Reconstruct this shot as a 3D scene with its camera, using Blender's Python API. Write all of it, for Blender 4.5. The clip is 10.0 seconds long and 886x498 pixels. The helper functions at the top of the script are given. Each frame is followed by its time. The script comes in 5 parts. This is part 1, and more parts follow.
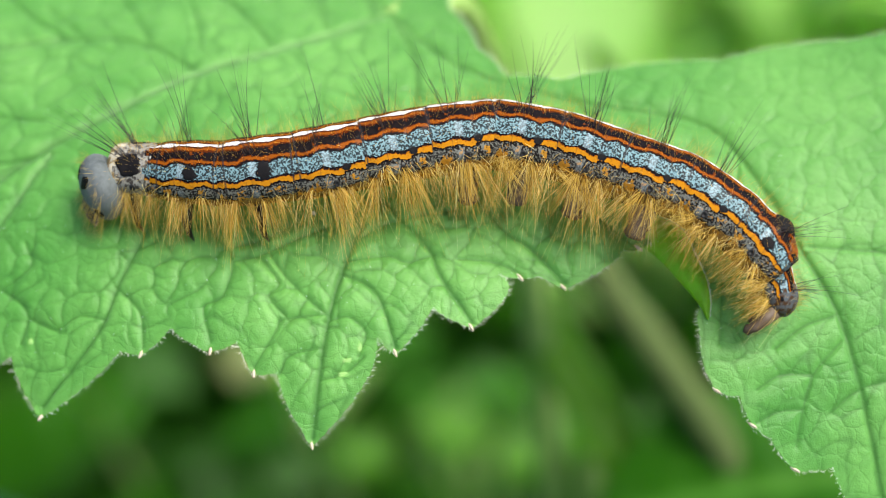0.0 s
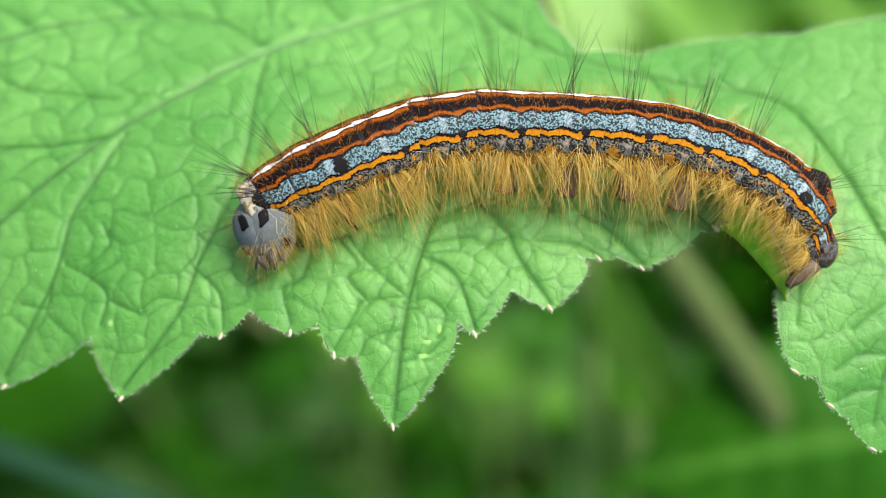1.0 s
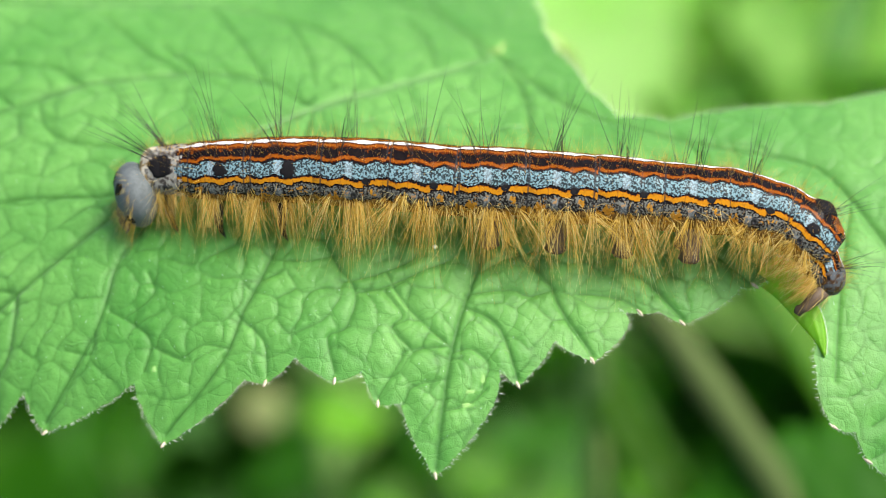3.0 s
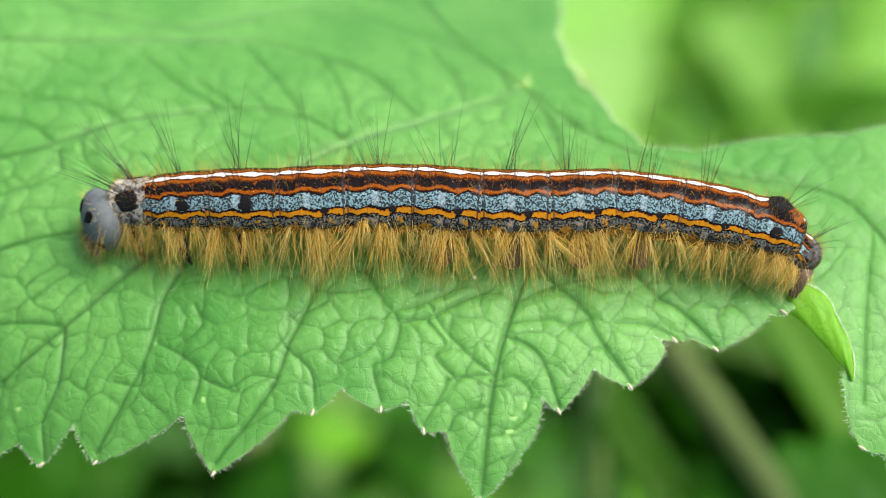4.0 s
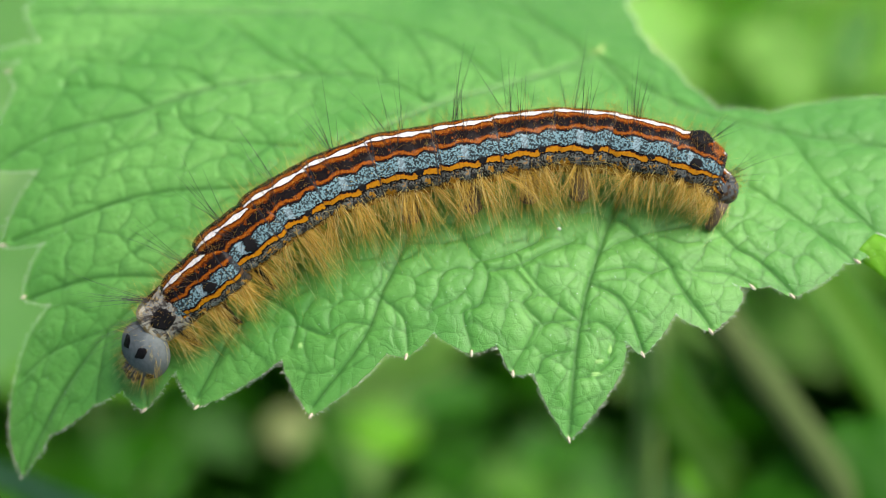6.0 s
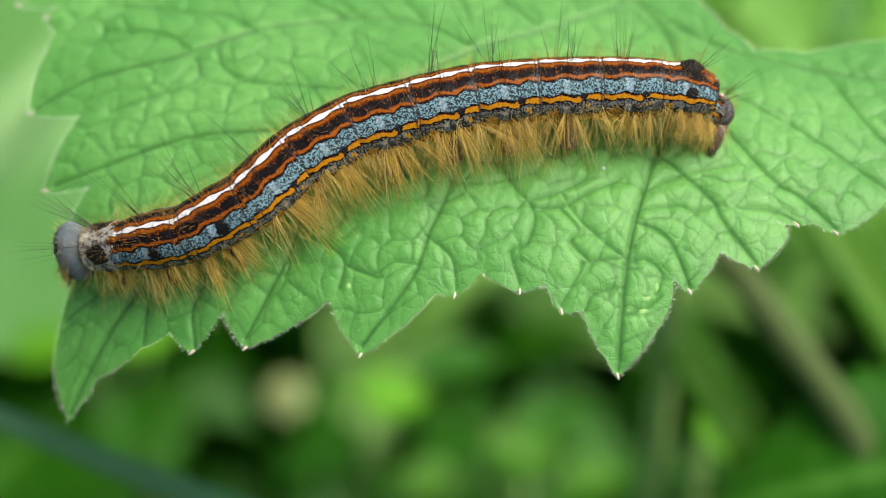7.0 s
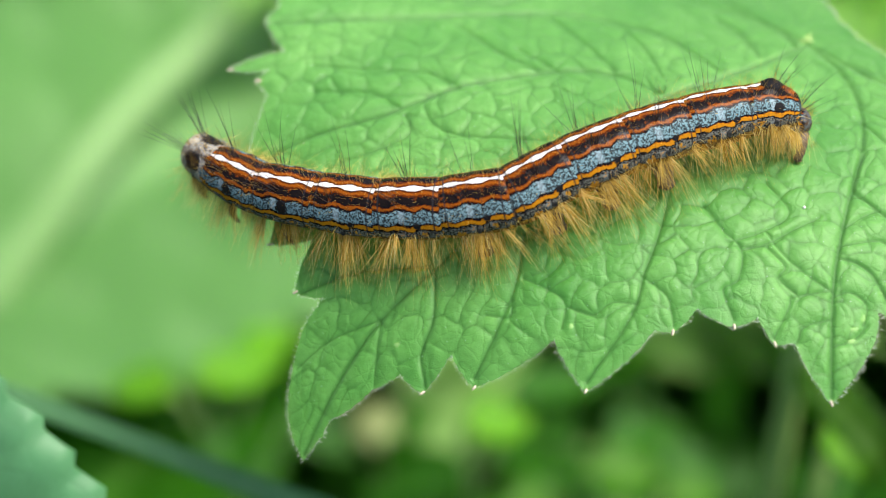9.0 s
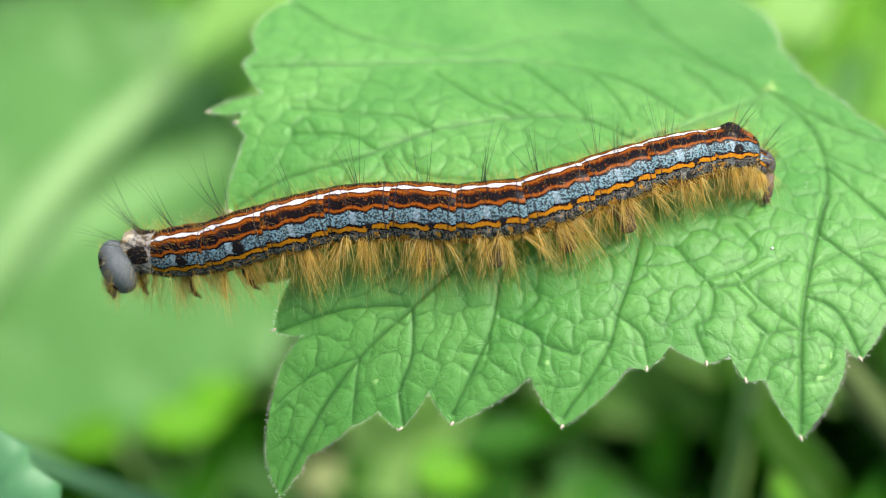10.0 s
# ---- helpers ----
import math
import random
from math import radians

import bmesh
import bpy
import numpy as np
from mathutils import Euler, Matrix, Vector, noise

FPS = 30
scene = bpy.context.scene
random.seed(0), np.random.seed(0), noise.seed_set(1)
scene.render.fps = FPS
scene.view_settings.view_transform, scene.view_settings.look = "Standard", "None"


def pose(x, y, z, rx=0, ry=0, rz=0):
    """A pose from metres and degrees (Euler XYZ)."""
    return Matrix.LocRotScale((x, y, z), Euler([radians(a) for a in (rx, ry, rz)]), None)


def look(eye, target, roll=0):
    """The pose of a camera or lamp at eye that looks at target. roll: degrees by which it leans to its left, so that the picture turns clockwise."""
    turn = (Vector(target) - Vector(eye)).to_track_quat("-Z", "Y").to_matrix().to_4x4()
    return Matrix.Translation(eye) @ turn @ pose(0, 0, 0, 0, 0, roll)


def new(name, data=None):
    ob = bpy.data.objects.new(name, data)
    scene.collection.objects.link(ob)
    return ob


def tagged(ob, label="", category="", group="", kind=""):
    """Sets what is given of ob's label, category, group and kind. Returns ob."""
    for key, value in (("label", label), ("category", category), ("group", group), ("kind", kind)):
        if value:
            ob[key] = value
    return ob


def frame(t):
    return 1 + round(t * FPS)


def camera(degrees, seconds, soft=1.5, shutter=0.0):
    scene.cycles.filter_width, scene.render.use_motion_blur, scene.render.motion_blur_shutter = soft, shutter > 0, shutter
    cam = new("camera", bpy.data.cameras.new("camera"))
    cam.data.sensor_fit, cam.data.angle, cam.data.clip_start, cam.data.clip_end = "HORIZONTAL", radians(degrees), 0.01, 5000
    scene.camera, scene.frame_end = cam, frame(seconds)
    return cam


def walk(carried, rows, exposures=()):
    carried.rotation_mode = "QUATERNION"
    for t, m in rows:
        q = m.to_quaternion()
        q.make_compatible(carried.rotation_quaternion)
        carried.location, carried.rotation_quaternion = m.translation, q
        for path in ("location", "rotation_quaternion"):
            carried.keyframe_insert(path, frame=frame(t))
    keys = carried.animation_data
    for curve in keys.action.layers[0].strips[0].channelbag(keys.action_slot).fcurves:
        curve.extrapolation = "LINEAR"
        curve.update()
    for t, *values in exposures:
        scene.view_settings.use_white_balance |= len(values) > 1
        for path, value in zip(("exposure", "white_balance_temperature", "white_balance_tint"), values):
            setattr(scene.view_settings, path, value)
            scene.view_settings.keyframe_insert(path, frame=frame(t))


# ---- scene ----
# ---------- camera ----------
ROWS = [
    (0, pose(0.01655, -0.05647, 0.33560, 35.396, 2.908, 2.406)),
    (0.5, pose(0.01387, -0.05490, 0.33718, 33.182, 3.234, 2.340)),
    (1, pose(0.01249, -0.05414, 0.33767, 32.740, 3.074, 2.335)),
    (1.5, pose(0.01132, -0.05534, 0.33660, 34.112, 2.907, 2.741)),
    (2, pose(0.01086, -0.05638, 0.33607, 35.374, 2.460, 3.156)),
    (2.5, pose(0.01002, -0.05646, 0.33717, 35.713, 1.930, 2.665)),
    (2.7, pose(0.00917, -0.05892, 0.33573, 37.595, 1.679, 2.574)),
    (3.8, pose(0.00718, -0.05824, 0.33871, 37.129, 1.707, 2.119)),
    (4, pose(0.00353, -0.05953, 0.33920, 37.723, 0.549, 1.082)),
    (4.5, pose(0.00006, -0.05800, 0.34147, 36.699, 0.599, 0.467)),
    (5, pose(-0.00074, -0.05779, 0.34307, 36.615, 0.989, 0.694)),
    (5.2, pose(0.00026, -0.06114, 0.34145, 38.429, 1.560, 1.101)),
    (6.3, pose(-0.00136, -0.06605, 0.33930, 38.967, 0.778, 1.151)),
    (6.5, pose(-0.00257, -0.06625, 0.33922, 38.565, 0.645, 0.619)),
    (7, pose(-0.00463, -0.06799, 0.33844, 38.149, 0.762, 0.396)),
    (7.5, pose(-0.00733, -0.06726, 0.34083, 36.897, 1.572, -0.208)),
    (8, pose(-0.01123, -0.06753, 0.34237, 35.990, 1.895, -0.911)),
    (8.5, pose(-0.01355, -0.06836, 0.34390, 36.895, 2.346, -0.992)),
    (9, pose(-0.01739, -0.07066, 0.34443, 38.855, 2.135, -0.839)),
    (9.5, pose(-0.01692, -0.07039, 0.34646, 39.634, 1.028, -1.542)),
    (10, pose(-0.02069, -0.07308, 0.34505, 41.010, 0.054, -2.270)),
]

cam = camera(30, 10.0, soft=1.0)
cam.data.dof.use_dof = True
cam.data.dof.aperture_fstop = 17.5
walk(cam, ROWS, [(0, 1.16, 6500, 10), (1, 1.21, 6500, 11), (2, 1.25, 6500, 11), (2.7, 1.22, 6500, 11), (4, 1.12, 6500, 11), (5, 1.01, 6500, 11),
                 (6.5, 0.94, 6500, 10), (7.5, 1.06, 6500, 10), (8.5, 1.14, 6450, 11), (10, 1.19, 6350, 14)])

# ---------- light: bright, soft summer sky ----------
world = bpy.data.worlds.new("sky")
scene.world = world
world.use_nodes = True
wt = world.node_tree
sky = wt.nodes.new("ShaderNodeTexSky")
sky.sky_type = "NISHITA"
sky.sun_disc = False
sky.sun_elevation = radians(62)
sky.sun_rotation = radians(79)
sky.air_density, sky.dust_density = 1.0, 4.0
wt.links.new(sky.outputs[0], wt.nodes["Background"].inputs[0])
wt.nodes["Background"].inputs[1].default_value = 0.115
sun = new("sun", bpy.data.lights.new("sun", "SUN"))
sun.data.energy = 2.6
sun.data.angle = radians(30)
sun.data.color = (1.0, 0.95, 0.86)
sun.matrix_world = look((0.50, 0.10, 1.0), (0, 0, 0))

# ---------- small helpers ----------
MM = 0.001
LEAF_Z = 0.260          # height of the leaf over the ground


def leaf_height(x, y):
    """Height in millimetres of the domed leaf over its reference level, x and y in millimetres."""
    a, b = np.clip(x, -36, 40) / 10, np.clip(y, -17, 33) / 10
    z = (3.603 - 0.285 * a + 0.494 * b - 0.233 * a * a - 0.378 * a * b - 1.506 * b * b
         + 0.169 * b ** 3 + 0.276 * a * a * b + 0.059 * a ** 3)
    return z - 0.25 * np.maximum(x - 40, 0) - 0.35 * np.maximum(y - 33, 0)


def leaf_normal(x, y):
    e = 0.5
    n = Vector((leaf_height(x - e, y) - leaf_height(x + e, y), leaf_height(x, y - e) - leaf_height(x, y + e), 2 * e))
    return n.normalized()


def mesh_from(name, verts, faces, material, smooth=True):
    me = bpy.data.meshes.new(name)
    me.from_pydata([tuple(v) for v in verts], [], [tuple(f) for f in faces])
    me.materials.append(material)
    if smooth:
        me.polygons.foreach_set("use_smooth", [True] * len(me.polygons))
    me.update()
    return me


def part(name, me, parent, label="", kind=""):
    """Links a mesh as one object under a thing or a part."""
    ob = new(name, me)
    ob.parent = parent
    return tagged(ob, label, kind=kind)


def tube(path, radii, sides=8, caps=True):
    """A tapered tube along a path: vertices and faces."""
    path = [Vector(p) for p in path]
    verts, faces = [], []
    ref = Vector((0.13, 0.21, 0.97))
    for i, p in enumerate(path):
        d = (path[min(i + 1, len(path) - 1)] - path[max(i - 1, 0)]).normalized()
        if abs(d.dot(ref)) > 0.95:
            ref = Vector((1, 0.1, 0))
        u = d.cross(ref).normalized()
        v = d.cross(u)
        for k in range(sides):
            a = 2 * math.pi * k / sides
            verts.append(p + (u * math.cos(a) + v * math.sin(a)) * radii[i])
    for i in range(len(path) - 1):
        for k in range(sides):
            k2 = (k + 1) % sides
            faces.append((i * sides + k, i * sides + k2, (i + 1) * sides + k2, (i + 1) * sides + k))
    if caps:
        faces.append(tuple(range(sides))[::-1])
        faces.append(tuple(range((len(path) - 1) * sides, len(path) * sides)))
    return verts, faces


def add(store, piece):
    """Joins vertices and faces to a store of both."""
    n = len(store[0])
    store[0].extend(piece[0])
    store[1].extend(tuple(i + n for i in f) for f in piece[1])


def hair(store, root, way, length, width, bend):
    """Notes one tapered hair, bowed by bend."""
    store.append((*root, *Vector(way).normalized(), *bend, length, width))


def hairs_mesh(name, store, mat, steps=4):
    """All the noted hairs as thin three-sided tubes in one mesh."""
    h = np.array(store)
    root, way, bend, length, width = h[:, None, 0:3], h[:, None, 3:6], h[:, None, 6:9], h[:, None, 9:10], h[:, None, 10:11]
    s = (np.arange(steps + 1) / steps)[None, :, None]
    axis = root + way * length * s + bend * length * s * s
    ahead = way + 2 * bend * s
    u = np.cross(ahead, np.array((0.13, 0.21, 0.97)))
    u /= np.linalg.norm(u, axis=2, keepdims=True) + 1e-9
    v = np.cross(ahead, u)
    v /= np.linalg.norm(v, axis=2, keepdims=True) + 1e-9
    r = width * (1 - 0.85 * s)
    ring = np.stack([axis + r * (u * math.cos(a) + v * math.sin(a)) for a in (0, 2.0944, 4.1888)], 2)
    i, k = np.meshgrid(np.arange(steps), np.arange(3), indexing="ij")
    quad = np.stack([i * 3 + k, i * 3 + (k + 1) % 3, i * 3 + 3 + (k + 1) % 3, i * 3 + 3 + k], -1).reshape(-1, 4)
    faces = (quad[None] + (np.arange(len(h)) * 3 * (steps + 1))[:, None, None]).reshape(-1, 4)
    return mesh_from(name, ring.reshape(-1, 3).tolist(), faces.tolist(), mat)


# ---------- materials ----------
def material(name):
    m = bpy.data.materials.new(name)
    m.use_nodes = True
    t = m.node_tree
    return m, t, t.nodes["Principled BSDF"]


def ramp(t, stops, mode="LINEAR"):
    n = t.nodes.new("ShaderNodeValToRGB")
    n.color_ramp.interpolation = mode
    e = n.color_ramp.elements
    while len(e) < len(stops):
        e.new(0.5)
    for k, (pos, col) in enumerate(stops):
        e[k].position, e[k].color = pos, (*col, 1)
    return n


def noise_tex(t, coords, scale, detail=3.0, rough=0.55):
    n = t.nodes.new("ShaderNodeTexNoise")
    n.inputs["Scale"].default_value, n.inputs["Detail"].default_value, n.inputs["Roughness"].default_value = scale, detail, rough
    t.links.new(coords, n.inputs["Vector"])
    return n


def mix(t, factor, a, b, blend="MIX"):
    n = t.nodes.new("ShaderNodeMix")
    n.data_type, n.blend_type = "RGBA", blend
    for sock, value in ((n.inputs[0], factor), (n.inputs[6], a), (n.inputs[7], b)):
        if isinstance(value, (int, float)):
            sock.default_value = value
        elif isinstance(value, tuple):
            sock.default_value = (*value, 1)
        else:
            t.links.new(value, sock)
    return n.outputs[2]


def maths(t, op, a, b=0.0):
    n = t.nodes.new("ShaderNodeMath")
    n.operation = op
    for sock, value in ((n.inputs[0], a), (n.inputs[1], b)):
        if isinstance(value, (int, float)):
            sock.default_value = value
        else:
            t.links.new(value, sock)
    return n.outputs[0]


def leaf_material(name, low, high, vein, fine=900.0, through_col=(0.30, 0.55, 0.05), thin=0.35, gloss=0.42, spec=0.32, down=0.0):
    """Leaf tissue: two scales of colour, crease shade painted dark, small cells in relief, light let through."""
    m, t, p = material(name)
    geo = t.nodes.new("ShaderNodeTexCoord").outputs["Object"]
    big = noise_tex(t, geo, fine * 0.12, 4)
    tiny = noise_tex(t, geo, fine * 3.5, 2)
    spread = ramp(t, [(0.30, (0, 0, 0)), (0.70, (1, 1, 1))])
    t.links.new(big.outputs["Fac"], spread.inputs[0])
    c = mix(t, spread.outputs[0], low, high)
    c = mix(t, maths(t, "MULTIPLY", tiny.outputs["Fac"], 0.35), c, high)
    mid = ramp(t, [(0.38, (0, 0, 0)), (0.66, (1, 1, 1))])
    t.links.new(noise_tex(t, geo, fine * 1.3, 4, 0.65).outputs["Fac"], mid.inputs[0])
    c = mix(t, maths(t, "MULTIPLY", mid.outputs[0], 0.38), c, tuple(v * 0.75 for v in low))
    at = t.nodes.new("ShaderNodeAttribute")
    at.attribute_name = "vein"
    c = mix(t, at.outputs["Fac"], c, vein)
    # shade of the sunken creases, painted as dark lines
    crease_shade = t.nodes.new("ShaderNodeAttribute")
    crease_shade.attribute_name = "line"
    c = mix(t, maths(t, "MULTIPLY", crease_shade.outputs["Fac"], 0.80), c, tuple(v * 0.45 for v in low))
    p.inputs["Roughness"].default_value = gloss
    p.inputs["Specular IOR Level"].default_value = spec
    p.inputs["Sheen Weight"].default_value, p.inputs["Sheen Roughness"].default_value = down, 0.4
    cells = t.nodes.new("ShaderNodeTexVoronoi")
    cells.feature = "DISTANCE_TO_EDGE"
    cells.inputs["Scale"].default_value = fine
    warp = noise_tex(t, geo, fine * 0.8, 2)
    vec = t.nodes.new("ShaderNodeVectorMath")
    vec.operation = "MULTIPLY_ADD"
    t.links.new(warp.outputs["Color"], vec.inputs[0])
    vec.inputs[1].default_value = (0.0009,) * 3
    t.links.new(geo, vec.inputs[2])
    t.links.new(vec.outputs[0], cells.inputs["Vector"])
    # the fine cell seams get their crease shade in the colour too
    seam = ramp(t, [(0.0, (1, 1, 1)), (0.035, (0.7, 0.7, 0.7)), (0.075, (0, 0, 0))])
    t.links.new(cells.outputs["Distance"], seam.inputs[0])
    c = mix(t, maths(t, "MULTIPLY", seam.outputs[0], maths(t, "MULTIPLY", spread.outputs[0], 0.26)), c, tuple(v * 0.5 for v in low))
    grain = noise_tex(t, geo, fine * 14, 2)
    c = mix(t, maths(t, "MULTIPLY", grain.outputs["Fac"], 0.45), c, tuple(v * 0.6 for v in low))
    t.links.new(c, p.inputs["Base Color"])
    hump = maths(t, "DIVIDE", cells.outputs["Distance"], maths(t, "ADD", cells.outputs["Distance"], 0.10))
    bump = t.nodes.new("ShaderNodeBump")
    bump.inputs["Strength"].default_value, bump.inputs["Distance"].default_value = 0.34, 0.00016
    t.links.new(maths(t, "ADD", maths(t, "MULTIPLY", hump, 0.6), maths(t, "ADD", maths(t, "MULTIPLY", tiny.outputs["Fac"], 0.45), maths(t, "MULTIPLY", grain.outputs["Fac"], 0.30))), bump.inputs["Height"])
    t.links.new(bump.outputs[0], p.inputs["Normal"])
    trans = t.nodes.new("ShaderNodeBsdfTranslucent")
    trans.inputs["Color"].default_value = (*through_col, 1)
    t.links.new(bump.outputs[0], trans.inputs["Normal"])
    both = t.nodes.new("ShaderNodeMixShader")
    both.inputs[0].default_value = thin
    t.links.new(p.outputs[0], both.inputs[1])
    t.links.new(trans.outputs[0], both.inputs[2])
    t.links.new(both.outputs[0], t.nodes["Material Output"].inputs["Surface"])
    return m


def plain(name, a, b, scale, rough=0.6, spec=0.4, bump=0.0, sheen=0.0):
    """A surface of two mixed tones with grain."""
    m, t, p = material(name)
    geo = t.nodes.new("ShaderNodeTexCoord").outputs["Object"]
    n = noise_tex(t, geo, scale, 4)
    f = noise_tex(t, geo, scale * 6, 2)
    t.links.new(mix(t, maths(t, "ADD", maths(t, "MULTIPLY", n.outputs["Fac"], 0.8), maths(t, "MULTIPLY", f.outputs["Fac"], 0.2)), a, b), p.inputs["Base Color"])
    p.inputs["Roughness"].default_value, p.inputs["Specular IOR Level"].default_value = rough, spec
    p.inputs["Sheen Weight"].default_value = sheen
    if bump:
        bn = t.nodes.new("ShaderNodeBump")
        bn.inputs["Strength"].default_value, bn.inputs["Distance"].default_value = 0.6, bump
        t.links.new(f.outputs["Fac"], bn.inputs["Height"])
        t.links.new(bn.outputs[0], p.inputs["Normal"])
    return m


def blotched(name, a, b, scale):
    """Two tones in sharp-edged small blotches."""
    m, t, p = material(name)
    geo = t.nodes.new("ShaderNodeTexCoord").outputs["Object"]
    n = noise_tex(t, geo, scale, 4, 0.65)
    k = ramp(t, [(0.46, (0, 0, 0)), (0.56, (1, 1, 1))])
    t.links.new(n.outputs["Fac"], k.inputs[0])
    t.links.new(mix(t, k.outputs[0], a, b), p.inputs["Base Color"])
    p.inputs["Roughness"].default_value, p.inputs["Specular IOR Level"].default_value = 0.5, 0.15
    bn = t.nodes.new("ShaderNodeBump")
    bn.inputs["Strength"].default_value, bn.inputs["Distance"].default_value = 0.5, 0.0001
    t.links.new(n.outputs["Fac"], bn.inputs["Height"])
    t.links.new(bn.outputs[0], p.inputs["Normal"])
    return m


LEAF = leaf_material("leaf_tissue", (0.052, 0.255, 0.032), (0.215, 0.510, 0.118), (0.22, 0.48, 0.12), through_col=(0.38, 0.62, 0.11), gloss=0.47, spec=0.38, down=0.22)
LEAF_BACK = leaf_material("leaf_underside", (0.20, 0.50, 0.03), (0.32, 0.64, 0.07), (0.30, 0.55, 0.10), through_col=(0.55, 0.85, 0.10), thin=0.65)
TOOTH = plain("tooth_tip", (0.58, 0.54, 0.40), (0.36, 0.26, 0.17), 5000)
SCAR = plain("scar_tissue", (0.26, 0.42, 0.12), (0.12, 0.32, 0.06), 4000)
LEAF_HAIR = plain("leaf_hair", (0.62, 0.70, 0.48), (0.82, 0.86, 0.70), 3000, 0.5)
STEM = plain("stem_skin", (0.16, 0.30, 0.06), (0.28, 0.42, 0.12), 300)
STALK = plain("old_stalk", (0.078, 0.098, 0.036), (0.050, 0.095, 0.022), 120, 0.8, 0.1)
# soil in dark green: the deep shade below the plants is in its colour
SOIL = plain("shade_tone_soil", (0.016, 0.034, 0.007), (0.04, 0.085, 0.014), 40, 0.9, 0.2, 0.004)
HAIR_BLACK = plain("black_hair", (0.012, 0.010, 0.010), (0.05, 0.035, 0.03), 900, 0.4, 0.5)
BLACK = plain("velvet_black", (0.003, 0.003, 0.003), (0.008, 0.007, 0.008), 5000, 0.6, 0.12, 0.00005)
LEG = plain("leg_skin", (0.006, 0.005, 0.004), (0.022, 0.016, 0.011), 2500, 0.4, 0.2)
PROLEG = plain("proleg_skin", (0.045, 0.032, 0.022), (0.14, 0.095, 0.055), 2500, 0.5, 0.4, 0.00005)
HEAD = plain("head_shell", (0.05, 0.06, 0.06), (0.185, 0.21, 0.208), 4200, 0.55, 0.12, 0.00008)
MOUTH = plain("mouth_parts", (0.018, 0.016, 0.015), (0.10, 0.09, 0.08), 2500, 0.4, 0.4)
COLLAR = blotched("collar_skin", (0.26, 0.255, 0.215), (0.05, 0.042, 0.034), 3400)
RIM = blotched("collar_rim_skin", (0.50, 0.46, 0.34), (0.22, 0.15, 0.06), 2400)
RUST = blotched("rust_skin", (0.19, 0.052, 0.005), (0.05, 0.02, 0.008), 2600)
SPIRACLE = plain("spiracle_rim", (0.006, 0.006, 0.006), (0.03, 0.03, 0.03), 4000, 0.5, 0.2)
TAIL = blotched("tail_skin", (0.075, 0.085, 0.09), (0.05, 0.024, 0.008), 2600)


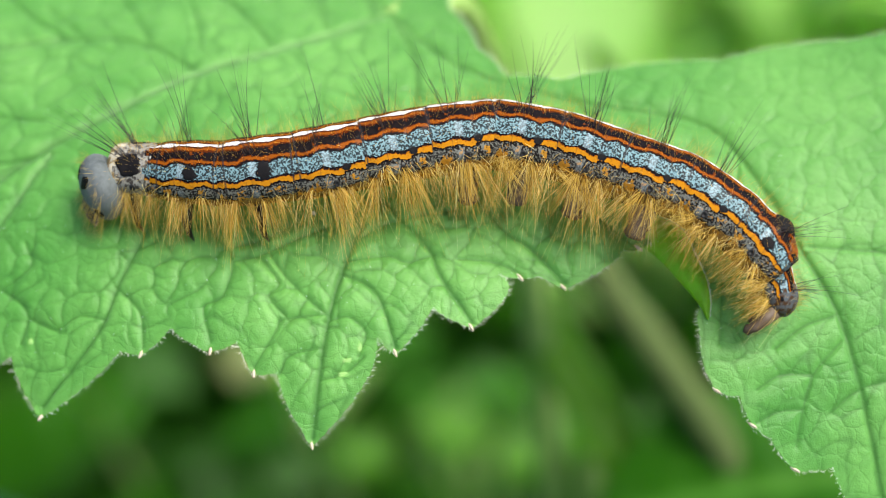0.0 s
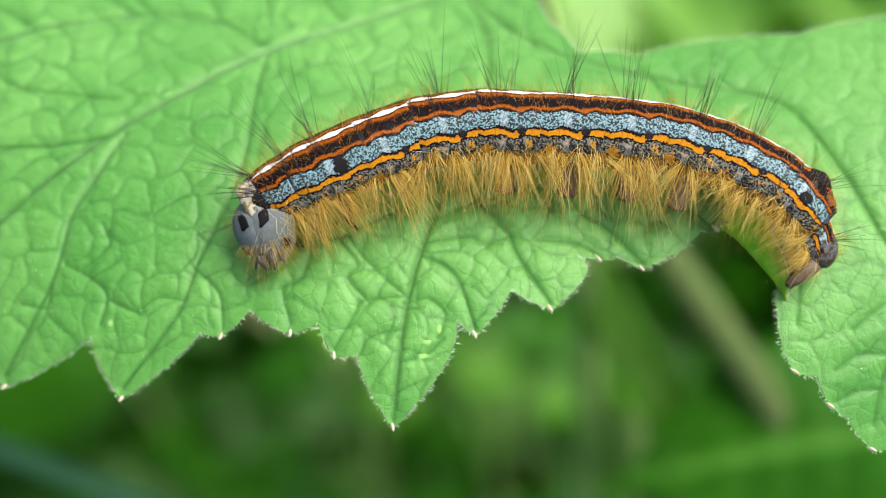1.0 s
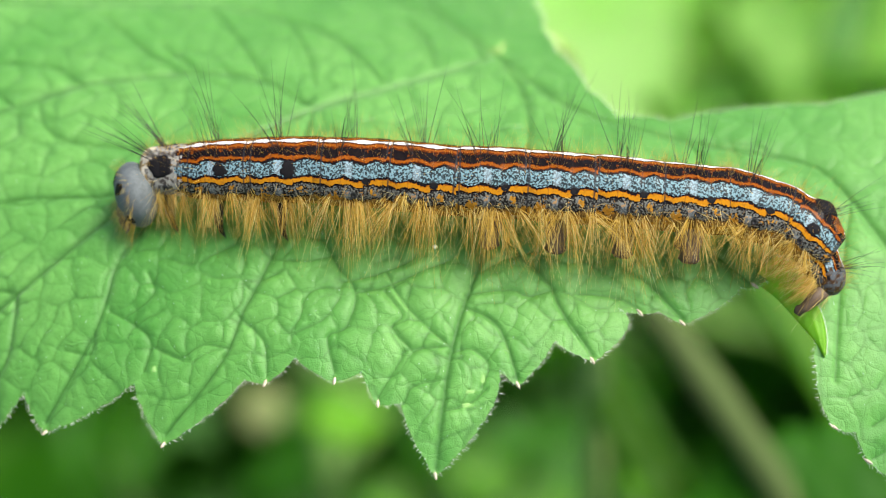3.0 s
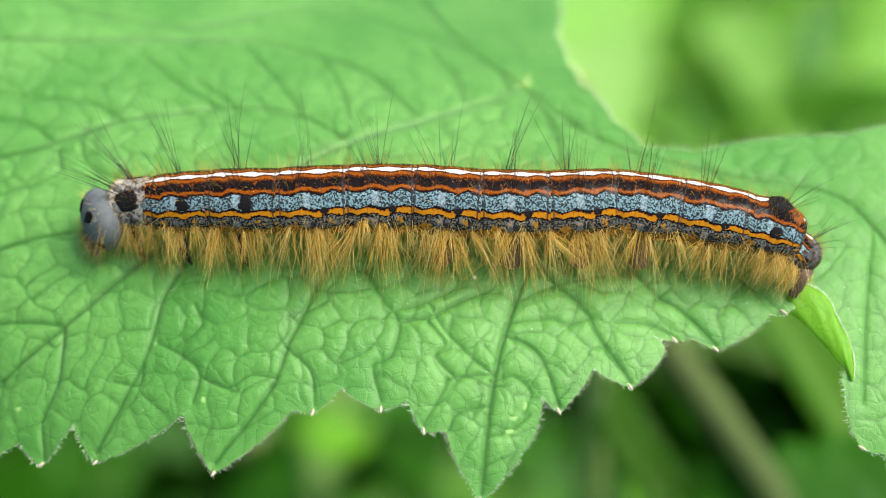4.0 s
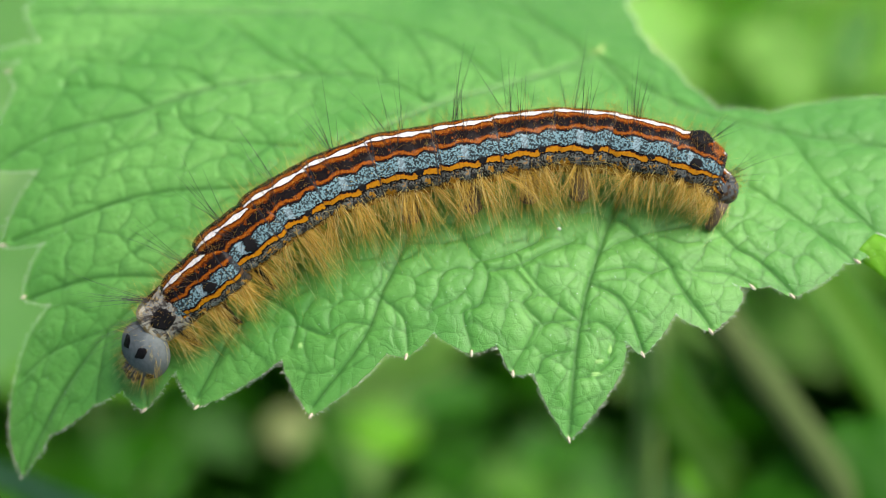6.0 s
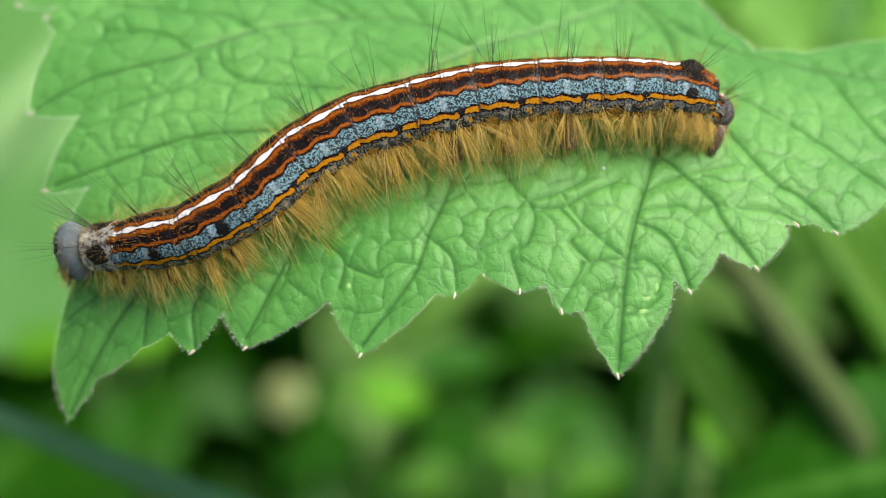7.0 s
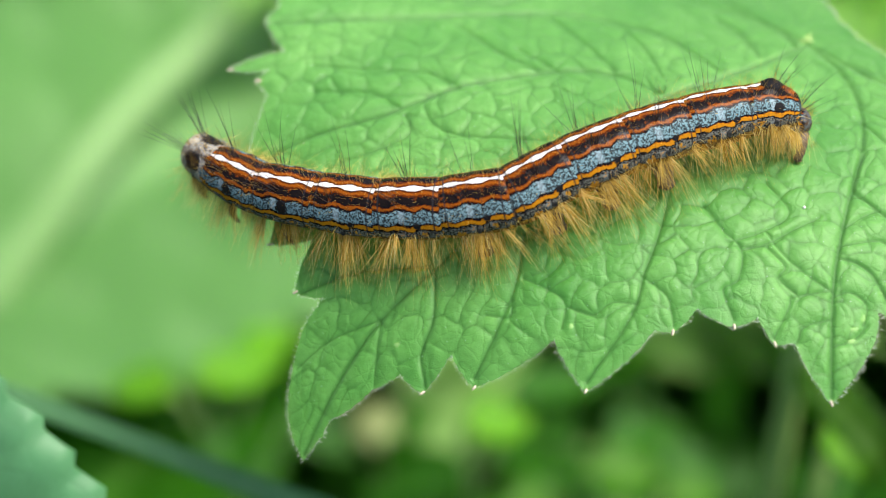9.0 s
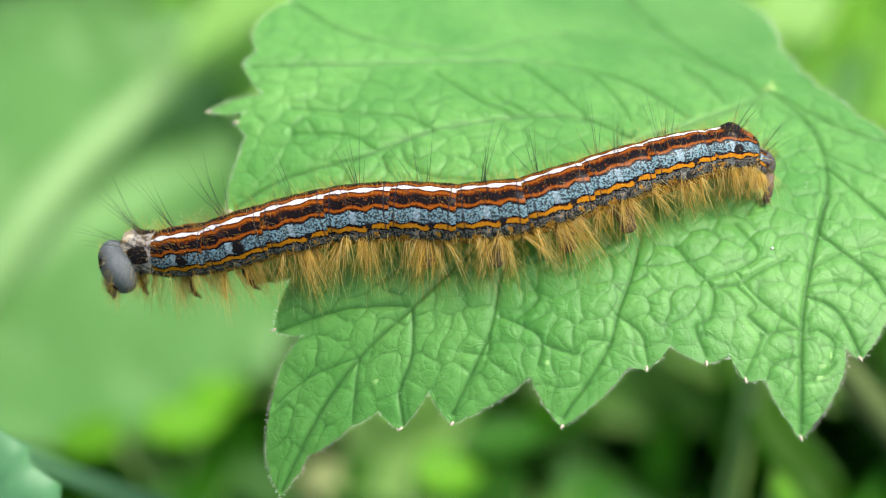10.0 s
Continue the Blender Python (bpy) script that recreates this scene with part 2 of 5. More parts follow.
def stripe_material():
    """Long stripes round the body: white back line, red and black, grey-blue flank, yellow line, marbled belly edge."""
    m, t, p = material("striped_skin")
    uv = t.nodes.new("ShaderNodeUVMap")
    uv.uv_map = "body"
    sep = t.nodes.new("ShaderNodeSeparateXYZ")
    t.links.new(uv.outputs[0], sep.inputs[0])
    geo = t.nodes.new("ShaderNodeTexCoord").outputs["Object"]
    wave = noise_tex(t, geo, 1300, 4, 0.7)
    wob = maths(t, "MULTIPLY", maths(t, "SUBTRACT", wave.outputs["Fac"], 0.5), maths(t, "MINIMUM", maths(t, "MULTIPLY_ADD", sep.outputs[1], 0.8), 0.105))
    wob.node.inputs[1].links[0].from_node.inputs[0].links[0].from_node.inputs[2].default_value = 0.025
    scallop = maths(t, "MULTIPLY", maths(t, "SINE", maths(t, "MULTIPLY", sep.outputs[0], 18.85)), 0.011)
    jag = maths(t, "MULTIPLY", maths(t, "SUBTRACT", noise_tex(t, geo, 6500, 3, 0.7).outputs["Fac"], 0.5), 0.030)
    ang = maths(t, "ADD", sep.outputs[1], maths(t, "ADD", maths(t, "ADD", wob, jag), scallop))
    white, black, red, orange = (0.60, 0.585, 0.55), (0.007, 0.005, 0.005), (0.07, 0.014, 0.001), (0.195, 0.052, 0.004)
    blue, grey, tan = (0.145, 0.245, 0.268), (0.14, 0.145, 0.125), (0.26, 0.15, 0.04)
    d = 1 / 180
    col = ramp(t, [(0, white), (4.2 * d, black), (5.4 * d, red), (8 * d, orange), (14 * d, red), (17.5 * d, black),
                   (33.5 * d, red), (35 * d, orange), (39.5 * d, red), (41 * d, black), (44.5 * d, blue), (69 * d, black), (72.5 * d, (0.26, 0.08, 0.003)), (74 * d, (0.37, 0.155, 0.006)),
                   (81.5 * d, black), (84 * d, grey), (106 * d, tan), (124 * d, (0.34, 0.19, 0.04))], "CONSTANT")
    t.links.new(ang, col.inputs[0])
    # fine dark net on the blue and grey bands
    net = noise_tex(t, geo, 9500, 1.5, 0.5)
    speck = ramp(t, [(0.47, (0, 0, 0)), (0.52, (1, 1, 1))])
    t.links.new(net.outputs["Fac"], speck.inputs[0])
    band = ramp(t, [(0, (0, 0, 0)), (44.5 * d, (0.9, 0.9, 0.9)), (70 * d, (0, 0, 0)), (83 * d, (0.95, 0.95, 0.95)), (109 * d, (0.35, 0.35, 0.35))], "CONSTANT")
    t.links.new(ang, band.inputs[0])
    patchy = noise_tex(t, geo, 1800, 2)
    k = maths(t, "MULTIPLY", maths(t, "MULTIPLY", speck.outputs[0], band.outputs[0]), maths(t, "MINIMUM", maths(t, "MULTIPLY", patchy.outputs["Fac"], 2.4), 1.0))
    c = mix(t, k, col.outputs[0], black)
    # red flecks in the black bands
    fleck = noise_tex(t, geo, 2600, 3)
    dark = ramp(t, [(0, (0, 0, 0)), (17.5 * d, (1, 1, 1)), (33.5 * d, (0, 0, 0))], "CONSTANT")
    t.links.new(ang, dark.inputs[0])
    c = mix(t, maths(t, "MULTIPLY", dark.outputs[0], maths(t, "GREATER_THAN", fleck.outputs["Fac"], 0.64)), c, (0.12, 0.028, 0.003))
    # tawny blotches low on the flank
    tawny = ramp(t, [(0, (0, 0, 0)), (90 * d, (1, 1, 1)), (128 * d, (0.3, 0.3, 0.3))], "CONSTANT")
    t.links.new(ang, tawny.inputs[0])
    c = mix(t, maths(t, "MULTIPLY", tawny.outputs[0], maths(t, "GREATER_THAN", wave.outputs["Fac"], 0.57)), c, (0.40, 0.19, 0.02))
    # dark skin in the folds between the rings
    fold = ramp(t, [(0.0, (1, 1, 1)), (0.04, (1, 1, 1)), (0.06, (0, 0, 0)), (0.140, (0, 0, 0)), (0.148, (1, 1, 1)), (0.158, (1, 1, 1)), (0.166, (0, 0, 0)), (0.36, (0, 0, 0)), (0.366, (0.5, 0.5, 0.5)), (0.374, (0, 0, 0)), (0.60, (0, 0, 0)), (0.606, (0.5, 0.5, 0.5)), (0.614, (0, 0, 0)), (0.834, (0, 0, 0)), (0.842, (1, 1, 1)), (0.852, (1, 1, 1)), (0.86, (0, 0, 0)), (0.94, (0, 0, 0)), (0.96, (1, 1, 1))])
    t.links.new(sep.outputs[0], fold.inputs[0])
    c = mix(t, maths(t, "MULTIPLY", fold.outputs[0], 0.8), c, (0.02, 0.02, 0.022))
    # dark grime over all the stripes
    grime = noise_tex(t, geo, 3800, 5, 0.75)
    soot = ramp(t, [(0.50, (0, 0, 0)), (0.62, (1, 1, 1))])
    t.links.new(grime.outputs["Fac"], soot.inputs[0])
    c = mix(t, maths(t, "MULTIPLY", soot.outputs[0], 0.30), c, (0.02, 0.014, 0.010))
    # a paler bar across the blue band of each ring
    bar = ramp(t, [(0, (0, 0, 0)), (0.40, (0, 0, 0)), (0.42, (1, 1, 1)), (0.47, (1, 1, 1)), (0.50, (0, 0, 0))])
    t.links.new(sep.outputs[0], bar.inputs[0])
    flank = ramp(t, [(0, (0, 0, 0)), (44.5 * d, (0.22, 0.22, 0.22)), (69 * d, (0, 0, 0)), (91 * d, (0.15, 0.15, 0.15)), (108 * d, (0, 0, 0))], "CONSTANT")
    t.links.new(ang, flank.inputs[0])
    c = mix(t, maths(t, "MULTIPLY", bar.outputs[0], flank.outputs[0]), c, (0.46, 0.56, 0.60))
    t.links.new(c, p.inputs["Base Color"])
    p.inputs["Roughness"].default_value = 0.24
    p.inputs["Specular IOR Level"].default_value = 0.055
    bn = t.nodes.new("ShaderNodeBump")
    bn.inputs["Strength"].default_value, bn.inputs["Distance"].default_value = 0.5, 0.00010
    t.links.new(maths(t, "ADD", maths(t, "MULTIPLY", fleck.outputs["Fac"], 0.5), patchy.outputs["Fac"]), bn.inputs["Height"])
    t.links.new(bn.outputs[0], p.inputs["Normal"])
    return m


SKIN = stripe_material()


def strand_material(name, tones):
    """Hair whose tone differs from strand to strand, with some light let through."""
    m, t, p = material(name)
    g = t.nodes.new("ShaderNodeNewGeometry")
    c = ramp(t, tones)
    t.links.new(g.outputs["Random Per Island"], c.inputs[0])
    t.links.new(c.outputs[0], p.inputs["Base Color"])
    p.inputs["Roughness"].default_value, p.inputs["Specular IOR Level"].default_value = 0.45, 0.3
    tr = t.nodes.new("ShaderNodeBsdfTranslucent")
    t.links.new(c.outputs[0], tr.inputs["Color"])
    both = t.nodes.new("ShaderNodeMixShader")
    both.inputs[0].default_value = 0.5
    t.links.new(p.outputs[0], both.inputs[1])
    t.links.new(tr.outputs[0], both.inputs[2])
    t.links.new(both.outputs[0], t.nodes["Material Output"].inputs["Surface"])
    return m


SIDE_HAIR = strand_material("side_hair", [(0.0, (0.24, 0.135, 0.02)), (0.2, (0.62, 0.42, 0.055)), (0.6, (0.86, 0.65, 0.15)), (1.0, (0.95, 0.86, 0.42))])
DOWN_HAIR = strand_material("down_hair", [(0.0, (0.45, 0.24, 0.02)), (0.6, (0.78, 0.50, 0.06)), (1.0, (0.90, 0.70, 0.20))])

# ---------- ground ----------
def ground():
    verts, faces = [], []
    edges = [0.05 * k - 0.6 for k in range(25)]
    xs = [-60, -8, -2] + edges + [2, 8, 60]
    for y in xs:
        for x in xs:
            near = abs(x) < 1 and abs(y) < 1
            verts.append((x, y + 0.1, -0.02 + (0.018 * noise.noise((x * 9, y * 9, 0.3)) if near else 0)))
    n = len(xs)
    for j in range(n - 1):
        for i in range(n - 1):
            faces.append((j * n + i, j * n + i + 1, (j + 1) * n + i + 1, (j + 1) * n + i))
    tagged(new("ground", mesh_from("ground", verts, faces, SOIL)), "soil under the plants, coloured dark green for deep shade", "ground", kind="structure")


ground()

# ---------- the big lobed leaf ----------
FRONT_EDGE = [(-29.1, -13.7), (-27.2, -12.2), (-24.3, -11.2), (-22.5, -10.8), (-21.1, -12.0), (-19.2, -10.3), (-17.8, -12.3), (-12.7, -10.4),
              (-10.9, -13.4), (-6.5, -10.5), (-5.4, -10.7), (-3.8, -9.4), (-1.6, -10.6), (-0.1, -10.1), (0.8, -11.7), (2.0, -11.6), (4.0, -15.0),
              (7.1, -11.3), (7.3, -9.8), (8.3, -10.5), (10.2, -8.1), (12.3, -9.0), (14.0, -7.5), (14.3, -6.7), (13.6, -6.1), (14.9, -6.2),
              (15.9, -6.1), (17.2, -6.6), (19.7, -5.2), (20.4, -4.4), (21.3, -4.2)]
SIDE_LOBE = [(23.1, -2.6), (23.9, -3.2), (24.15, -4.5), (24.55, -5.6), (24.9, -6.8), (24.4, -7.6), (24.5, -8.8), (24.7, -10.2), (25.4, -11.3), (26.6, -11.4), (27.3, -12.7),
             (28.2, -13.2), (29.6, -14.5), (31.5, -14.2), (33.0, -16.2), (35.0, -19.0), (37.0, -16.2), (40.0, -13.5), (43.0, -12.0), (44.0, -6.0),
             (47.0, -1.0), (45.0, 6.0), (40.0, 9.5), (34.0, 9.6), (26.3, 8.8), (17.0, 7.3), (13.8, 7.6)]
BACK_EDGE = [(12.1, 10.1), (10.2, 14.3), (9.4, 17.0), (8.8, 21.0), (9.4, 25.0), (8.2, 32.0), (4.0, 36.0), (-2.0, 40.0), (-10.0, 36.0), (-18.0, 33.5),
             (-25.0, 27.0), (-28.5, 22.0), (-30.3, 20.0), (-31.0, 17.9), (-30.6, 16.4), (-31.6, 15.3), (-30.1, 12.3), (-34.0, 11.1), (-31.2, 10.8),
             (-32.0, 10.0), (-31.2, 8.8), (-31.6, 7.4), (-32.4, 3.4), (-28.9, 2.7), (-31.0, -1.6), (-28.0, -1.9), (-29.3, -4.8), (-27.2, -5.6),
             (-28.6, -6.8), (-30.0, -11.2)]
HUB = (6.5, 13.7)
MAIN_VEINS = [[HUB, (2.8, 11), (-0.4, 9.1), (-3.4, 7.5), (-6.2, 5.6), (-9, 3.4), (-12.8, 0.7), (-19.6, -4.8), (-23.6, -7.5), (-26.6, -10.4), (-29.0, -13.4)],
              [HUB, (8.4, 9.0), (8.4, 3.2), (5.8, -4.5), (4.6, -9.2), (4.0, -14.6)],
              [HUB, (11, 8.5), (18, 5.6), (24.5, 4.2), (27, 1.6), (30.2, -4.0), (32.4, -8.2), (35, -18)],
              [HUB, (2, 20), (-1, 28), (-2, 39)]]
SIDE_VEINS = [[(-4.2, 6.8), (-4.5, 4.0), (-4.7, -0.4), (-5.3, -3.0), (-6.0, -5.0), (-6.9, -7.0), (-7.5, -8.8), (-8.6, -10.5), (-10.8, -12.9)],
              [(-11.7, 0.9), (-13.2, -2.0), (-14.3, -4.0), (-14.7, -5.9), (-15.3, -7.7), (-16.8, -10.3), (-17.8, -11.8)],
              [(-20.1, -5.2), (-20.1, -6.6), (-20.3, -8.3), (-21.1, -9.9), (-20.9, -11.7)], [(-20.4, -5.0), (-22.9, -4.6), (-25.4, -4.5), (-29.0, -4.9)],
              [(-12.8, 0.7), (-16, 0.3), (-19.7, 0.4), (-22.5, 0.2), (-26.1, -0.6), (-30.3, -1.4)],
              [(-4.6, 7.5), (-7.1, 9.3), (-9.2, 9.8), (-12.0, 9.7), (-15.1, 9.1), (-18.2, 8.4), (-21.5, 7.0), (-23.9, 6.1), (-28.4, 5.2), (-32, 3.6)],
              [(-0.2, 10.0), (-2.2, 12.8), (-4.5, 15.1), (-9.7, 17.0), (-14.1, 16.7), (-22, 15.6), (-31, 15)],
              [(5.8, 13.1), (4.1, 16.7), (-1.0, 20.5), (-7.0, 22.7), (-12.8, 19.2), (-16.0, 17.9), (-24, 19), (-28, 22)], [(2.8, 11.8), (2.0, 15.1), (0.7, 17.1)],
              [(5.2, -6.4), (6.4, -6.8), (7.3, -7.6), (7.8, -8.8), (8.3, -10.2)], [(8.2, 1.6), (6.9, -1.4), (7.8, -2.6), (9.9, -4.8), (10.5, -6.2), (12.3, -8.7)],
              [(8.4, 4.5), (11.0, 0.6), (13.7, -3.3), (15.3, -4.4), (17.2, -6.3)]]
SMALL_VEINS = [[(8.4, 6), (15, 1), (21, -4)], [(-2.8, -2.6), (-1.7, -4.4), (-0.7, -5.8), (-1.1, -7.7), (-2.1, -8.3), (-1.6, -10.1)],
               [(-0.7, -5.8), (0.9, -5.4), (2.9, -4.4), (4.5, -3.6)], [(0.9, -5.7), (1.9, -7.0), (1.4, -7.7), (2.5, -8.9)], [(4.5, -8.6), (2.2, -8.9), (1.9, -9.5), (0.8, -11.3)],
               [(-14.5, -6.5), (-12.6, -7.6), (-11.9, -8.5), (-12.2, -9.8)], [(-13.6, -7.0), (-12.0, -5.8), (-12.4, -4.6)], [(-15.2, -7.7), (-15.4, -8.7), (-16.9, -8.4)],
               [(-7.1, -7.1), (-5.6, -8.5), (-5.3, -10.3)], [(-7.5, -8.8), (-9.0, -8.6), (-10.3, -9.2), (-11.9, -8.5)], [(11.5, -5.3), (13.6, -5.4), (15.0, -6.1)],
               [(10.0, -5.2), (8.7, -5.6), (7.7, -5.3), (5.3, -5.7)], [(4.5, -9.0), (5.7, -8.7), (6.7, -9.5), (6.3, -10.7)], [(4.4, -10.3), (2.7, -10.7), (2.2, -11.6)],
               [(4.4, -11.9), (5.7, -11.5), (6.6, -10.7)], [(-21.8, 6.1), (-21.6, 4.5), (-24.1, 3.5), (-27.1, 2.7)], [(-20.5, 6.7), (-19.9, 5.2), (-18.1, 4.1), (-12.6, 3.2)],
               [(-18.2, 8.4), (-20.1, 9.8), (-23.7, 10.3), (-28.1, 11.0)], [(-11.5, 16.5), (-9.4, 13.3), (-7.5, 9.9)], [(-14.0, 12.3), (-11.3, 9.8)], [(-22.2, 6.8), (-24.2, 8.3), (-28.1, 8.7)],
               [(-17.9, 14.8), (-15.0, 11.7), (-12.4, 9.7)], [(-6.7, 16.0), (-5.1, 12.5), (-4.3, 9.2)], [(1.4, -1.0), (2.6, -3.2), (0.9, -4.5), (-1.4, -5.2)],
               [(5.8, -4.5), (7.8, -3.3), (11.3, -2.3)], [(4.8, -8.8), (3.4, -7.7), (1.8, -6.1), (0.9, -4.5)], [(34.5, -10.1), (33.0, -10.6), (31.5, -11.7)],
               [(32.1, -8.4), (30.6, -10.0), (30.0, -11.6), (29.6, -13.4)], [(30.5, -10.1), (28.8, -10.2), (27.5, -11.0)], [(30.0, -11.7), (28.7, -11.9), (27.5, -12.5)],
               [(31.6, -7.2), (30.0, -7.8), (28.5, -9.0)], [(27, 1.6), (26, -4), (25.5, -9)], [(18, 5.6), (20, 1), (22.5, -2)], [(-23.6, -7.5), (-24, -9.5), (-24.2, -11)],
               [(-23.6, -7.5), (-27, -8), (-29.3, -9)], [(30, -3.6), (36, -4), (43, -6)], [(0, 24), (-8, 27), (-14, 33)]]


def wavy_outline(points, step=0.16, bow=0.10, seed=3):
    """A closed margin through the given tips and notches, bowed out a little and finely uneven."""
    r = np.random.default_rng(seed)
    out = []
    for (x0, y0), (x1, y1) in zip(points, points[1:] + points[:1]):
        d = math.hypot(x1 - x0, y1 - y0)
        n = max(2, int(d / step))
        nx, ny = (y1 - y0) / d, -(x1 - x0) / d
        for k in range(n):
            s = k / n
            o = bow * d * 4 * s * (1 - s) * 0.6 + (r.normal(0, 0.03) if 0 < k < n - 1 else 0)
            out.append((x0 + (x1 - x0) * s + nx * o, y0 + (y1 - y0) * s + ny * o))
    return np.array(out)


def to_polylines(px, py, lines, reach=3.5):
    """Least distance of the points from a set of polylines, as far as the reach."""
    best = np.full(px.shape, reach)
    for line in lines:
        p = np.array(line)
        (x0, y0), (x1, y1) = p.min(0) - reach, p.max(0) + reach
        sel = np.nonzero((px > x0) & (px < x1) & (py > y0) & (py < y1))[0]
        for k in range(0, len(p) - 1, 4):
            run = p[k:k + 5]
            (x0, y0), (x1, y1) = run.min(0) - reach, run.max(0) + reach
            near = sel[(px[sel] > x0) & (px[sel] < x1) & (py[sel] > y0) & (py[sel] < y1)]
            qx, qy, low = px[near], py[near], best[near]
            for (ax, ay), (bx, by) in zip(run, run[1:]):
                dx, dy = bx - ax, by - ay
                s = np.clip(((qx - ax) * dx + (qy - ay) * dy) / (dx * dx + dy * dy), 0, 1)
                low = np.minimum(low, np.hypot(qx - ax - s * dx, qy - ay - s * dy))
            best[near] = low
    return best


def smooth_line(line, n=6):
    """A rounder polyline through the given points."""
    p = np.array(line, float)
    m = np.gradient(p, axis=0)
    out = []
    for k in range(len(p) - 1):
        for u in np.linspace(0, 1, n, endpoint=False):
            out.append((2 * u ** 3 - 3 * u ** 2 + 1) * p[k] + (u ** 3 - 2 * u ** 2 + u) * m[k] + (3 * u ** 2 - 2 * u ** 3) * p[k + 1] + (u ** 3 - u ** 2) * m[k + 1])
    out.append(p[-1])
    return [tuple(v) for v in out]


def inside_and_near(gx, gy, ring, reach=1.2):
    """For a grid of points: whether they lie in the ring, and the nearest place on it within the reach."""
    xs, ys = gx[0], gy[:, 0]
    inside = np.zeros(gx.shape, bool)
    best, bx, by = np.full(gx.shape, reach), gx.copy(), gy.copy()
    for (x0, y0), (x1, y1) in zip(ring, np.roll(ring, -1, 0)):
        if y0 != y1:
            rows = np.nonzero((y0 > ys) != (y1 > ys))[0]
            for j in rows:
                inside[j, :np.searchsorted(xs, (x1 - x0) * (ys[j] - y0) / (y1 - y0) + x0)] ^= True
        dx, dy = x1 - x0, y1 - y0
        cut = (slice(*np.searchsorted(ys, (min(y0, y1) - reach, max(y0, y1) + reach))), slice(*np.searchsorted(xs, (min(x0, x1) - reach, max(x0, x1) + reach))))
        qx, qy = gx[cut], gy[cut]
        s = np.clip(((qx - x0) * dx + (qy - y0) * dy) / (dx * dx + dy * dy + 1e-12), 0, 1)
        d = np.hypot(qx - x0 - s * dx, qy - y0 - s * dy)
        hit = d < best[cut]
        best[cut] = np.where(hit, d, best[cut])
        bx[cut] = np.where(hit, x0 + s * dx, bx[cut])
        by[cut] = np.where(hit, y0 + s * dy, by[cut])
    return inside.ravel(), best.ravel(), bx.ravel(), by.ravel()


def cell_edge(px, py, spacing, seed):
    """Distance from the nearest seam of irregular cells of about the given width."""
    r = np.random.default_rng(seed)
    jx, jy = r.uniform(-0.42, 0.42, (64, 64)), r.uniform(-0.42, 0.42, (64, 64))
    i, j = np.floor(px / spacing).astype(int), np.floor(py / spacing).astype(int)
    f1, f2 = np.full(px.shape, 1e9), np.full(px.shape, 1e9)
    for di in range(-2, 3):
        for dj in range(-2, 3):
            a, b = i + di, j + dj
            d = np.hypot(px - (a + 0.5 + jx[a % 64, b % 64]) * spacing, py - (b + 0.5 + jy[a % 64, b % 64]) * spacing)
            f2 = np.minimum(f2, np.maximum(d, f1))
            f1 = np.minimum(f1, d)
    return (f2 - f1) * 0.5


def relief(px, py, margin, mains, sides, smalls):
    """Quilted surface in millimetres: sunken veins, puffed cells between them. Also the strength of the veins and of
    the painted crease shade.
    """
    wx = px + 0.18 * np.sin(py * 1.3 + 0.6 * np.sin(px * 0.9)) + 0.10 * np.sin(py * 3.1 + px)
    wy = py + 0.18 * np.sin(px * 1.2 + 0.8 * np.sin(py * 1.1)) + 0.10 * np.sin(px * 2.7 - py)
    cell, small = cell_edge(wx, wy, 1.9, 5), cell_edge(wx, wy, 0.85, 6)
    fade = 0.55 + 0.45 * np.sin(px * 0.83 + 1.7 * np.sin(py * 0.61)) * np.sin(py * 0.97 + 1.3 * np.sin(px * 0.53))
    d1, d2, d3 = to_polylines(px, py, mains), to_polylines(px, py, sides), to_polylines(px, py, smalls)
    near = np.minimum(np.minimum(d1, d2 + 0.05), d3 + 0.1)
    far = np.clip((py - 10) / 8, 0, 1)
    def dome(d, w):
        return 1 - (1 - np.clip(d / w, 0, 1)) ** 2

    puff = ((0.075 + 0.05 * fade) * dome(cell, 0.62) + (0.016 + 0.020 * fade) * dome(small, 0.26)) * np.clip(margin / 1.0, 0.25, 1) * (1 - 0.50 * far) * (1 - 0.5 * np.clip((px - 20) / 8, 0, 1))
    z = puff * (1 - 0.6 * np.exp(-(near / 0.30) ** 2)) + 0.17 * dome(near, 1.2)
    z -= 0.08 * np.exp(-(d1 / 0.16) ** 2) + 0.07 * np.exp(-(d2 / 0.12) ** 2) + 0.05 * np.exp(-(d3 / 0.11) ** 2)
    flat = np.clip(0.35 + np.hypot(px - HUB[0], py - HUB[1]) / 34, 0.35, 1)
    hub = np.exp(-np.hypot(px - HUB[0], py - HUB[1]) / 9)
    vein = (0.10 + 0.45 * hub) * np.exp(-(d1 / 0.24) ** 2) + 0.25 * hub * np.exp(-(d2 / 0.16) ** 2)
    line = ((0.58 + 0.42 * fade) * (1 - 0.3 * far) * np.exp(-(cell / 0.055) ** 2) + 0.30 * fade * np.exp(-(small / 0.04) ** 2)
            + flat * (0.95 * np.exp(-(d2 / 0.11) ** 2) + 0.85 * np.exp(-(d3 / 0.07) ** 2)) + (0.95 - 0.7 * hub) * np.exp(-(d1 / 0.16) ** 2))
    line *= 1 - 0.55 * np.clip((px - 8) / 6, 0, 1) * np.clip((py + 4) / 5, 0, 1)
    return z, np.clip(vein, 0, 1), np.clip(line, 0, 1)


